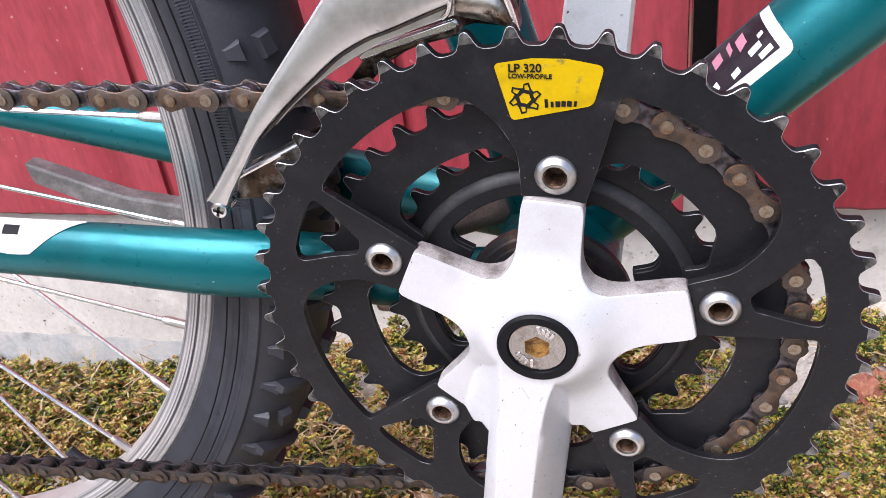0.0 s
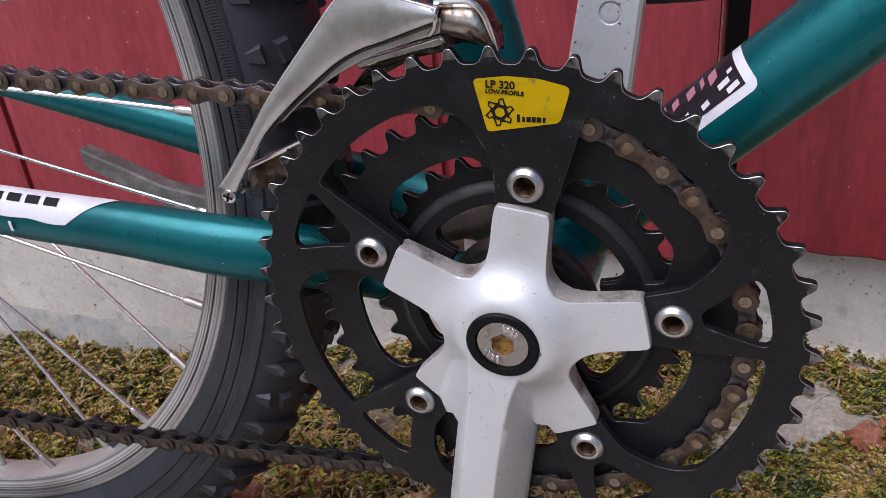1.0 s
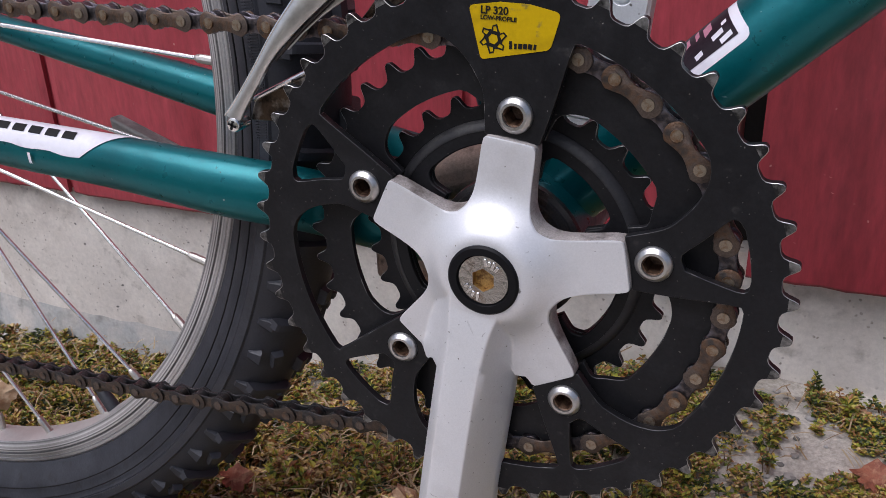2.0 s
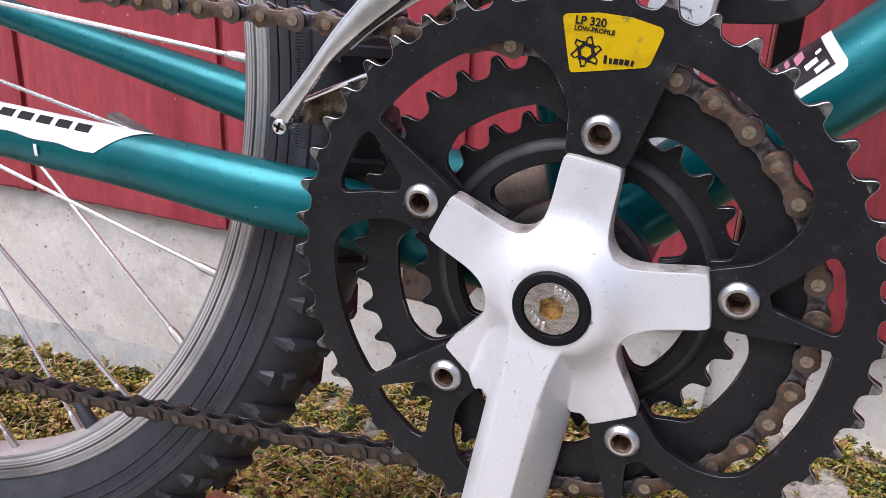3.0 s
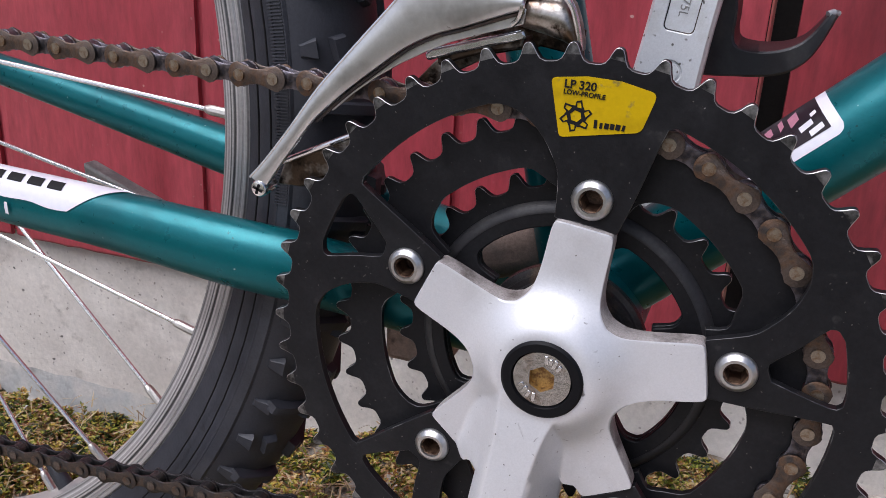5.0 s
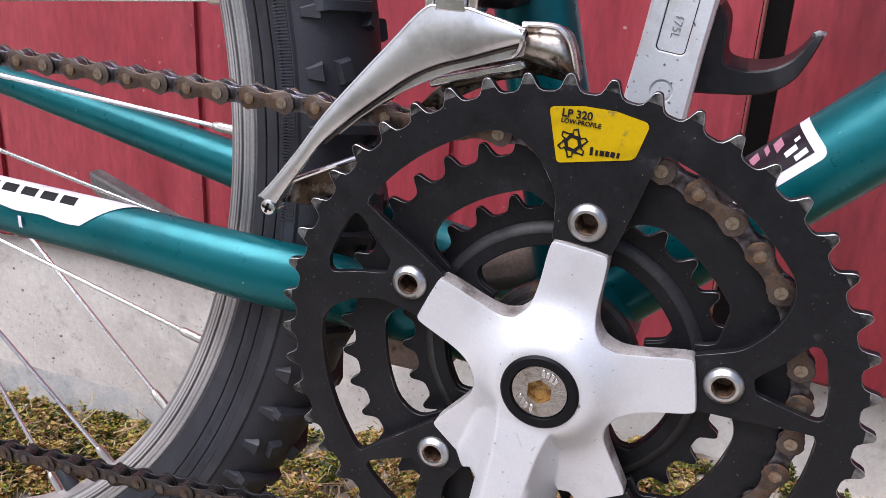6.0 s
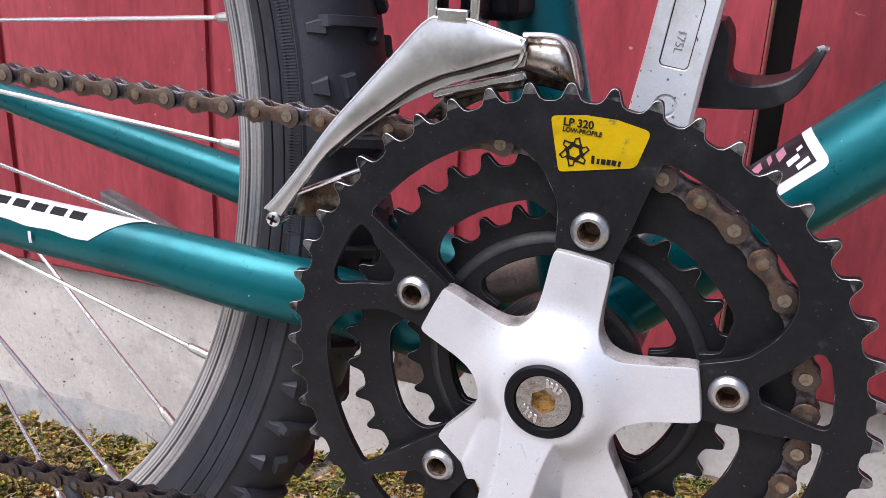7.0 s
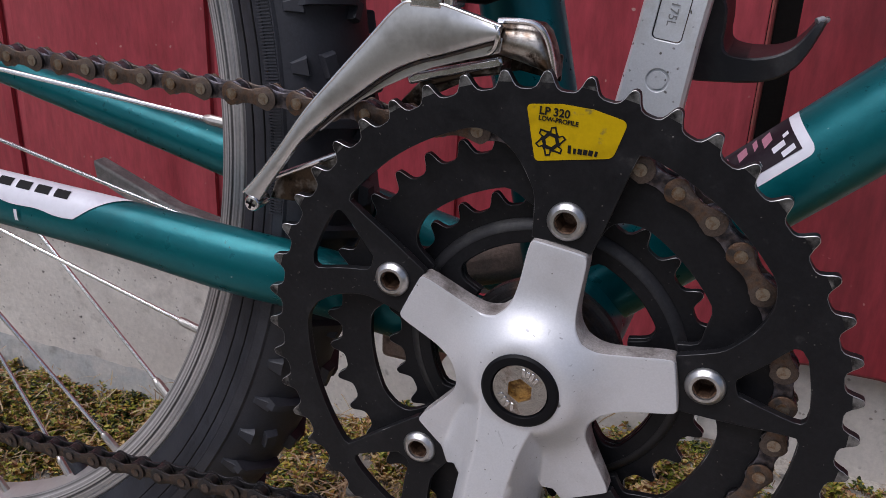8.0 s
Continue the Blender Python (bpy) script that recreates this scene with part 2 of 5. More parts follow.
def random_colours(name, stops, rough=0.7, patch=0.0):
    """Colours drawn per loose piece from a ramp, shifted slowly from place to place."""
    m = bpy.data.materials.new(name)
    m.use_nodes = True
    nt = m.node_tree
    ramp = nt.nodes.new("ShaderNodeValToRGB")
    ramp.color_ramp.interpolation = "LINEAR"
    while len(ramp.color_ramp.elements) < len(stops):
        ramp.color_ramp.elements.new(0.5)
    for e, (p, c) in zip(ramp.color_ramp.elements, stops):
        e.position, e.color = p, (*c, 1)
    fac = nt.nodes.new("ShaderNodeNewGeometry").outputs["Random Per Island"]
    if patch:
        n = nt.nodes.new("ShaderNodeTexNoise")
        n.inputs["Scale"].default_value = 36.0
        nt.links.new(nt.nodes.new("ShaderNodeTexCoord").outputs["Object"], n.inputs["Vector"])
        mid = nt.nodes.new("ShaderNodeMath")
        mid.operation, mid.inputs[1].default_value, mid.inputs[2].default_value = "MULTIPLY_ADD", patch * 2, -patch
        nt.links.new(n.outputs["Fac"], mid.inputs[0])
        add = nt.nodes.new("ShaderNodeMath")
        add.operation = "ADD"
        nt.links.new(fac, add.inputs[0])
        nt.links.new(mid.outputs[0], add.inputs[1])
        fac = add.outputs[0]
    nt.links.new(fac, ramp.inputs[0])
    b = nt.nodes["Principled BSDF"]
    nt.links.new(ramp.outputs[0], b.inputs["Base Color"])
    b.inputs["Roughness"].default_value = rough
    return m


WEED = random_colours("weed_leaves", [(0.0, (0.024, 0.036, 0.007)), (0.18, (0.095, 0.125, 0.014)), (0.38, (0.27, 0.28, 0.028)), (0.54, (0.46, 0.36, 0.060)), (0.70, (0.33, 0.15, 0.045)), (0.86, (0.20, 0.075, 0.032)), (1.0, (0.58, 0.42, 0.20))], 0.5, patch=1.15)
STRAW = random_colours("dry_stems", [(0.0, (0.14, 0.09, 0.05)), (0.5, (0.30, 0.20, 0.11)), (1.0, (0.42, 0.33, 0.20))], 0.8)
PEBBLE = random_colours("pebbles", [(0.0, (0.14, 0.125, 0.11)), (0.5, (0.26, 0.235, 0.21)), (1.0, (0.42, 0.39, 0.36))], 0.85)
LEAF_RED = mat("russet_leaf", (0.30, 0.10, 0.055), 0.65, vary=[((0.20, 0.055, 0.03), 90, 0.45, 0.6), ((0.38, 0.18, 0.10), 220, 0.5, 0.65)], grain=0.2, grain_scale=700, bump=0.5, bump_scale=500)
LEAF_TAN = mat("tan_leaf", (0.42, 0.29, 0.17), 0.65, vary=[((0.32, 0.19, 0.10), 90, 0.45, 0.6), ((0.52, 0.39, 0.25), 220, 0.5, 0.65)], grain=0.2, grain_scale=700, bump=0.5, bump_scale=500)

# ---- building helpers ----
BB = Vector((0.0, 0.0, 0.265))  # crank axle, where it meets the plane of the large ring
A0 = 82.5  # degrees: the upper spider arm
MID = 0.051  # the bicycle's middle plane


def obj(name, bm, material, smooth=True, bevel=0.0, segments=2, edge_mat=None, angle=35):
    me = bpy.data.meshes.new(name)
    bm.normal_update()
    bm.to_mesh(me)
    bm.free()
    me.materials.append(material)
    if edge_mat:
        me.materials.append(edge_mat)
    me.shade_smooth() if smooth else me.shade_flat()
    ob = new(name, me)
    if smooth:
        me.set_sharp_from_angle(angle=radians(angle))
    if bevel:
        b = ob.modifiers.new("bevel", "BEVEL")
        b.width, b.segments, b.limit_method, b.angle_limit = bevel, segments, "ANGLE", radians(40)
        b.harden_normals = False
        if edge_mat:
            b.material = 1
    return ob


def part(name, bm, material, parent, label="", **kw):
    """One mesh under a thing or a part."""
    ob = obj(name, bm, material, **kw)
    ob.parent = parent
    if parent.type == "EMPTY":
        ob.matrix_parent_inverse = Matrix.Translation(-parent.location)
    return tagged(ob, label)


def polar(r, deg):
    a = radians(deg + A0)
    return (r * math.cos(a), r * math.sin(a))


def plate(loops, y0, y1, bm=None):
    """A flat plate with holes in the upright plane, from loops of (x, z) about the axle in metres; y0 is its near face."""
    bm = bm or bmesh.new()
    edges = []
    for loop in loops:
        vs = [bm.verts.new((BB.x + x, y0, BB.z + z)) for x, z in loop]
        edges += [bm.edges.new((a, b)) for a, b in zip(vs, vs[1:] + vs[:1])]
    got = bmesh.ops.triangle_fill(bm, use_beauty=True, use_dissolve=False, edges=edges)
    faces = [f for f in got["geom"] if isinstance(f, bmesh.types.BMFace)]
    ext = bmesh.ops.extrude_face_region(bm, geom=faces)
    bmesh.ops.translate(bm, verts=[v for v in ext["geom"] if isinstance(v, bmesh.types.BMVert)], vec=(0, y1 - y0, 0))
    bmesh.ops.recalc_face_normals(bm, faces=bm.faces)
    return bm


def sweep(points, radii, sides=20, bm=None, caps=True, squash=None):
    """A tube along points; radii one or per point; squash: (across y, across the rest) factors."""
    bm = bm or bmesh.new()
    pts = [Vector(p) for p in points]
    radii = [radii] * len(pts) if isinstance(radii, (int, float)) else radii
    rings = []
    for i, p in enumerate(pts):
        d = (pts[min(i + 1, len(pts) - 1)] - pts[max(i - 1, 0)]).normalized()
        side = Vector((0, 1, 0)) if abs(d.y) < 0.9 else Vector((1, 0, 0))
        u = (side - d * side.dot(d)).normalized()
        v = d.cross(u)
        ku, kv = (squash[i] if squash else (1, 1))
        rings.append([bm.verts.new(p + (u * math.cos(2 * math.pi * k / sides) * ku + v * math.sin(2 * math.pi * k / sides) * kv) * radii[i]) for k in range(sides)])
    for a, b in zip(rings, rings[1:]):
        for k in range(sides):
            bm.faces.new((a[k], a[(k + 1) % sides], b[(k + 1) % sides], b[k]))
    if caps:
        bm.faces.new(rings[0][::-1])
        bm.faces.new(rings[-1])
    bmesh.ops.recalc_face_normals(bm, faces=bm.faces)
    return bm


def lathe(profile, centre, sides=48, bm=None, closed=False, front=True):
    """Turns (radius, along) pairs about an axis along y through centre."""
    bm = bm or bmesh.new()
    rings = []
    for r, h in profile:
        ring = []
        for k in range(sides):
            a = 2 * math.pi * k / sides
            ring.append(bm.verts.new(Vector(centre) + Vector((r * math.cos(a), h, r * math.sin(a)))))
        rings.append(ring)
    pairs = list(zip(rings, rings[1:])) + ([(rings[-1], rings[0])] if closed else [])
    for a, b in pairs:
        for k in range(sides):
            bm.faces.new((a[k], a[(k + 1) % sides], b[(k + 1) % sides], b[k]))
    if not closed:
        if profile[0][0] > 0 and front:
            bm.faces.new(rings[0])
        if profile[-1][0] > 0:
            bm.faces.new(rings[-1][::-1])
    bmesh.ops.recalc_face_normals(bm, faces=bm.faces)
    return bm


def box(bm, lo, hi):
    vs = [bm.verts.new((x, y, z)) for x in (lo[0], hi[0]) for y in (lo[1], hi[1]) for z in (lo[2], hi[2])]
    for f in ((0, 1, 3, 2), (4, 6, 7, 5), (0, 4, 5, 1), (2, 3, 7, 6), (0, 2, 6, 4), (1, 5, 7, 3)):
        bm.faces.new([vs[i] for i in f])
    return vs


def smooth_line(pts, n):
    """n points along a Catmull-Rom curve through pts."""
    pts = [Vector(p) for p in pts]
    out = []
    for i in range(n):
        s = i / (n - 1) * (len(pts) - 1)
        k = min(int(s), len(pts) - 2)
        f = s - k
        p0, p1, p2, p3 = pts[max(k - 1, 0)], pts[k], pts[k + 1], pts[min(k + 2, len(pts) - 1)]
        out.append(0.5 * (2 * p1 + (p2 - p0) * f + (2 * p0 - 5 * p1 + 4 * p2 - p3) * f * f + (3 * p1 - p0 - 3 * p2 + p3) * f ** 3))
    return out


def lettering(text, size, m, material, parent, name="lettering", depth=0.00015, bold=0.018):
    """Built-in font as a thin mesh, its plane laid on the pose m."""
    cu = bpy.data.curves.new(name, "FONT")
    cu.offset = size * bold
    cu.body, cu.size, cu.extrude, cu.align_x, cu.align_y = text, size, depth, "CENTER", "CENTER"
    tmp = bpy.data.objects.new(name, cu)
    scene.collection.objects.link(tmp)
    bpy.context.view_layer.update()
    me = bpy.data.meshes.new_from_object(tmp.evaluated_get(bpy.context.evaluated_depsgraph_get()))
    bpy.data.objects.remove(tmp)
    me.transform(m)
    me.materials.clear()
    me.materials.append(material)
    ob = new(name, me)
    ob.parent = parent
    return ob


# ---- ground ----
def ground_height(x, y):
    t = min(1.0, max(0.0, (x + 0.52) / 0.60))
    t = t * t * (3 - 2 * t)
    w = min(1.0, max(0.0, (y - 0.05) / 0.26))
    w = w ** 0.8
    back = min(1.0, max(0.0, (-0.44 - x) / 0.25))
    far = min(1.0, max(0.0, (abs(x) + abs(y) - 1.0) / 3.0))
    base = (-0.010 + 0.040 * t) * (1 - w) + (-0.070 + 0.105 * t) * w - 0.022 * back * (1 - 0.4 * w)
    rough = 0.006 * noise.noise(Vector((x * 9, y * 9, 0))) + 0.003 * noise.noise(Vector((x * 31, y * 31, 5)))
    return base * (1 - far) + 0.01 * far + rough * (1 - far)


def grid_lines(fine_lo, fine_hi, step, far):
    mid = list(np.arange(fine_lo, fine_hi + 1e-6, step))
    out = []
    d = step
    while mid[-1] + (out[-1] if out else 0) < far:
        d *= 1.35
        out.append((out[-1] if out else 0) + d)
    return [fine_lo - o for o in reversed(out)] + mid + [fine_hi + o for o in out]


def build_ground():
    xs, ys = grid_lines(-1.0, 0.6, 0.012, 150.0), grid_lines(-0.3, 0.36, 0.012, 150.0)
    verts = [(x, y, ground_height(x, y)) for y in ys for x in xs]
    nx = len(xs)
    faces = [(j * nx + i, j * nx + i + 1, (j + 1) * nx + i + 1, (j + 1) * nx + i) for j in range(len(ys) - 1) for i in range(nx - 1)]
    me = bpy.data.meshes.new("ground")
    me.from_pydata(verts, [], faces)
    me.shade_smooth()
    me.materials.append(SOIL)
    return tagged(new("ground", me), "bare brown soil with pale sandy patches, darkened out of view to cut reflected light", "ground", kind="structure")


ground = build_ground()

# ---- barn ----
WALL_Y, CONC_Y = 0.322, 0.336
LEFT_Z, RIGHT_Z, GAP_L, GAP_R = 0.1065, 0.1235, 0.0430, 0.0605


def build_foundation():
    bm = bmesh.new()
    box(bm, (-4, CONC_Y, -0.4), (GAP_L, CONC_Y + 0.030, 0.128))
    box(bm, (GAP_L + 0.0002, CONC_Y + 0.008, -0.4), (4, CONC_Y + 0.030, 0.132))
    bmesh.ops.recalc_face_normals(bm, faces=bm.faces)
    ob = obj("foundation", bm, CONCRETE, smooth=False)
    tagged(ob, "pale grey pitted concrete footing under the red siding", "foundation", kind="structure")
    # a smoother, damper strip of mortar along the foot
    bm = bmesh.new()
    n = 160
    top, bot = [], []
    for i in range(n + 1):
        x = -2.0 + 1.98 * i / n
        z = -0.038 + 0.004 * noise.noise(Vector((x * 12, 3, 0))) + 0.003 * noise.noise(Vector((x * 50, 8, 0))) + 0.004 * noise.noise(Vector((x * 24, 5, 1)))
        top.append(bm.verts.new((x, CONC_Y - 0.0003, z)))
        bot.append(bm.verts.new((x, CONC_Y - 0.012, -0.16)))
    for i in range(n):
        bm.faces.new((bot[i], bot[i + 1], top[i + 1], top[i]))
    bmesh.ops.recalc_face_normals(bm, faces=bm.faces)
    part("mortar_strip", bm, DAMP, ob, "damp darker grey mortar strip")
    return ob


foundation = build_foundation()


def siding_board(bm, x0, x1, z0, z1, y0, y1, nibble=0.0015):
    """One upright board with a slightly ragged lower edge and eased corners."""
    n = max(2, int((x1 - x0) / 0.008))
    e = 0.0015
    cols = []
    for i in range(n + 1):
        x = x0 + (x1 - x0) * i / n
        dz = nibble * noise.noise(Vector((x * 60, 1, 2))) + 0.5 * nibble * noise.noise(Vector((x * 200, 4, 2)))
        y = y0 + (e if i in (0, n) else 0)
        cols.append([bm.verts.new(p) for p in ((x, y1, z0 + dz), (x, y + e, z0 + dz), (x, y, z0 + dz + e * 1.5), (x, y, z1), (x, y1, z1))])
    for a, b in zip(cols, cols[1:]):
        for k in range(4):
            bm.faces.new((a[k], b[k], b[k + 1], a[k + 1]))
    bm.faces.new(cols[0])
    bm.faces.new(cols[-1][::-1])
    bmesh.ops.recalc_face_normals(bm, faces=bm.faces)
    return bm


def build_wall():
    bm = bmesh.new()
    box(bm, (-4, WALL_Y + 0.006, LEFT_Z + 0.004), (GAP_L - 0.002, CONC_Y - 0.002, 2.6))
    wall = obj("wall_barn", bm, RED, smooth=False)
    tagged(wall, "red painted barn wall of grooved upright boards", "wall", kind="structure")
    edges = [0.063 - 0.210 * k for k in range(0, 20)]
    for k in range(19):
        x1, x0 = edges[k], edges[k + 1]
        bm = siding_board(bmesh.new(), x0 + 0.0035, (GAP_L if k == 0 else x1 - 0.0035), LEFT_Z, 2.6, WALL_Y, WALL_Y + 0.0055)
        part("board", bm, RED, wall, smooth=False)
    # bare, weathered edge strip beside the gap
    bm = siding_board(bmesh.new(), GAP_L + 0.0005, GAP_L + 0.0030, 0.134, 2.6, WALL_Y + 0.0005, CONC_Y + 0.02)
    part("edge_strip", bm, BAREWOOD, wall, "bare brown weathered board edge", smooth=False)
    return wall


wall = build_wall()


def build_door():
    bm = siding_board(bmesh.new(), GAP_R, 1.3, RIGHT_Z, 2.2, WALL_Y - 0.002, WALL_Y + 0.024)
    door = obj("door_1", bm, DEEPER_RED, smooth=False)
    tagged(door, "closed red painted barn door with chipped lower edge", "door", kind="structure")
    bm = siding_board(bmesh.new(), 1.31, 4.0, RIGHT_Z - 0.01, 2.6, WALL_Y, CONC_Y + 0.1)
    tagged(obj("wall_far", bm, RED, smooth=False), "red painted barn wall beyond the door", "wall", kind="structure")
    bm = siding_board(bmesh.new(), GAP_L - 0.1, 1.31, 2.202, 2.6, WALL_Y + 0.03, CONC_Y + 0.1)
    tagged(obj("wall_lintel", bm, RED, smooth=False), "red painted board over the barn door", "wall", kind="structure")
    # added backing board, coloured nearly black so the gap reads as deep shade
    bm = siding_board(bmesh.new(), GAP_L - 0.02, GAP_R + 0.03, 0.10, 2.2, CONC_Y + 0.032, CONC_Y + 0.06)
    tagged(obj("trim", bm, DARK, smooth=False), "added near-black backing that stands in for shade in the door gap", "trim", kind="structure")
    for name, lo, hi in (("wall_side_a", (-4.0, 0.54, -0.4), (-3.9, 5.0, 2.6)), ("wall_side_b", (3.9, 0.54, -0.4), (4.0, 5.0, 2.6)), ("wall_back", (-4.0, 5.0, -0.4), (4.0, 5.1, 2.6)), ("roof", (-4.2, 0.31, 2.602), (4.2, 5.3, 2.72))):
        bm = bmesh.new()
        box(bm, lo, hi)
        bmesh.ops.recalc_face_normals(bm, faces=bm.faces)
        tagged(obj(name, bm, RED if "wall" in name else DARK, smooth=False), "plain red barn wall" if "wall" in name else "plain dark barn roof", "wall" if "wall" in name else "roof", kind="structure")


build_door()

# ---- bicycle ----
bicycle = new("bicycle")
bicycle.location = (-0.4085, MID, -0.008)
tagged(bicycle, "teal mountain bike with worn triple crankset beside a red barn", "bicycle")


def rel(x, y, z):
    """A place from millimetres: x ahead and z above the axle, y away from the large ring."""
    return Vector((BB.x + x / 1000, y / 1000, BB.z + z / 1000))


# frame tubes
STAY = [rel(-430, 2, 44), rel(-330, 8, 27), rel(-251, 12, 17), rel(-178, 13, 14), rel(-125, 15, 9.5), rel(-85, 21, 5), rel(-40, 31, -5), rel(-10, 36, -8)]
STAY_R = [0.008, 0.0088, 0.0098, 0.0112, 0.0125, 0.0125, 0.012, 0.012]
pts = smooth_line(STAY, 40)
rad = [float(np.interp(i / 39, np.linspace(0, 1, 8), STAY_R)) for i in range(40)]
chainstay = part("chainstay", sweep(pts, rad, 28, squash=[(0.78, 1.08)] * 40), TEAL, bicycle, "teal chainstay with a torn white maker's sticker")
LSTAY = [rel(-430, 98, 68), rel(-319, 90, 50.5), rel(-248, 88, 38.5), rel(-180, 86, 26.5), rel(-125, 84, 16), rel(-60, 78, 5), rel(-10, 70, 0)]
pts = smooth_line(LSTAY, 36)
part("chainstay", sweep(pts, [float(np.interp(i / 35, [0, .17, .34, .5, 1], [.0062, .0072, .0088, .0105, .0125])) for i in range(36)], 24, squash=[(0.8, 1.05)] * 36), TEAL, bicycle)
part("seat_tube", sweep([rel(0, 51, 0), rel(-40, 51, 160), rel(-100, 51, 400)], 0.0143, 28), TEAL, bicycle)
DT_A, DT_B = rel(0, 51, 3.2), rel(330, 51, 3.2 + 330 * 0.92)
down_tube = part("down_tube", sweep([DT_A, DT_B], 0.0152, 36), TEAL, bicycle, "thick teal down tube with a shop sticker")
shell = part("bottom_bracket_shell", lathe([(0.0, 0.016), (0.0212, 0.016), (0.0222, 0.017), (0.0222, 0.085), (0.0212, 0.086), (0.0, 0.086)], (BB.x, 0, BB.z), sides=40), TEAL, bicycle)
part("bearing_cup", lathe([(0.0, 0.0085), (0.011, 0.0085), (0.0115, 0.0105), (0.0150, 0.0109), (0.0154, 0.0120), (0.0182, 0.0124), (0.0186, 0.0136), (0.0212, 0.0141), (0.0218, 0.0158), (0.0, 0.0158)], (BB.x, 0, BB.z), sides=48), DIRTY, shell, "grimy steel bearing cup with turned steps", angle=20)


part("spacer_ring", lathe([(0.0205, 0.0128), (0.0210, 0.0112), (0.0228, 0.0114), (0.0232, 0.0122), (0.0252, 0.0124), (0.0257, 0.0132), (0.0275, 0.0136), (0.0278, 0.0156), (0.0205, 0.0156)], (BB.x, 0, BB.z), sides=64, closed=True), GREASE, shell, "grimy stepped ring round the bearing", angle=20)


def tube_patch(a, b, radius, s0, s1, a0, a1, off, outline=None, n=24, m=14, squash=(1, 1)):
    """A foil laid round a straight stretch of tube: s along it in metres, angles round it from the near side upwards (degrees)."""
    a, b = Vector(a), Vector(b)
    d = (b - a).normalized()
    u = Vector((0, -1, 0))
    u = (u - d * u.dot(d)).normalized()
    v = u.cross(d) if u.cross(d).z > 0 else d.cross(u)
    bm = bmesh.new()
    rows = []
    for i in range(n + 1):
        s = s0 + (s1 - s0) * i / n
        lo, hi = outline(i / n) if outline else (0.0, 1.0)
        row = []
        for j in range(m + 1):
            ang = radians(a0 + (a1 - a0) * (lo + (hi - lo) * j / m))
            row.append(bm.verts.new(a + d * s + (u * math.cos(ang) * squash[0] + v * math.sin(ang) * squash[1]) * (radius + off)))
        rows.append(row)
    for p, q in zip(rows, rows[1:]):
        for j in range(m):
            if (p[j].co - p[j + 1].co).length > 1e-6 or (q[j].co - q[j + 1].co).length > 1e-6:
                bm.faces.new((p[j], p[j + 1], q[j + 1], q[j]))
    bmesh.ops.recalc_face_normals(bm, faces=bm.faces)
    return bm


def round_end(f):
    """Rounds the foil's lower front corner."""
    k = max(0.0, (f - 0.92) / 0.08)
    return (0.13 * (1 - math.sqrt(max(0.0, 1 - k * k))), 1.0)


# shop sticker on the down tube: white border, dark field, illegible writing as bars
sticker = part("shop_sticker", tube_patch(DT_A, DT_B, 0.0152, 0.062, 0.1032, 17, 92, 0.0001, round_end, n=56), WHITE, down_tube, "white-edged dark shop sticker")
part("dark_field", tube_patch(DT_A, DT_B, 0.0152, 0.062, 0.0998, 29, 90, 0.00025), PLUM, down_tube, "dark plum sticker field")
for s0, s1, b0, b1, mt in ((0.0938, 0.0984, 31, 40, WHITE), (0.0918, 0.0962, 41, 51, WHITE), (0.0964, 0.0984, 53, 60, WHITE), (0.0842, 0.0872, 33, 42, WHITE), (0.0770, 0.0796, 33, 44, WHITE),
                           (0.0900, 0.0932, 54, 78, PINK), (0.0868, 0.0884, 58, 80, PINK), (0.0812, 0.0846, 56, 76, PINK), (0.0752, 0.0780, 58, 76, PINK), (0.0700, 0.0728, 60, 78, PINK), (0.0640, 0.0672, 58, 74, PINK)):
    part("writing_bar", tube_patch(DT_A, DT_B, 0.0152, s0, s1, b0, b1, 0.0004, lambda f: (0.25 * f, 0.75 + 0.25 * f), n=4, m=5), mt, down_tube)

# torn white sticker on the chainstay, letters as bars
CS_A, CS_B = STAY[3], STAY[2]


def torn(f):
    """Lower edge rises to a point at the front end, nibbled along its length."""
    lo = 0.10 * noise.noise(Vector((f * 9, 0, 0))) + 0.05
    if f < 0.13:
        g = f / 0.13
        lo, hi = 0.95 * (1 - g) ** 1.1 * 1.0 + lo * g * 0.5, 1.0
        return (min(lo, 0.98), hi)
    return (max(0.0, lo), 1.0)


part("frame_sticker", tube_patch(CS_A, CS_B, 0.0113, -0.008, 0.16, 13, 100, 0.0003, torn, n=70, m=14, squash=(0.78, 1.08)), WHITE, chainstay, "torn white sticker with a dark word")
part("sticker_residue", tube_patch(CS_A, CS_B, 0.0113, 0.0420, 0.0436, -22, 12, 0.0002, lambda f: (0.15 + 0.2 * noise.noise(Vector((f * 4, 9, 0))), 0.85), n=6, m=6, squash=(0.78, 1.08)), WHITE, chainstay, "thin pale scrap of torn foil")
for i in range(8):
    s0 = 0.018 + 0.0096 * i
    bm = tube_patch(CS_A, CS_B, 0.0113, s0, s0 + 0.0070, 50, 72, 0.0005, n=4, m=4, squash=(0.78, 1.08))
    part("letter_bar", bm, INK, chainstay)


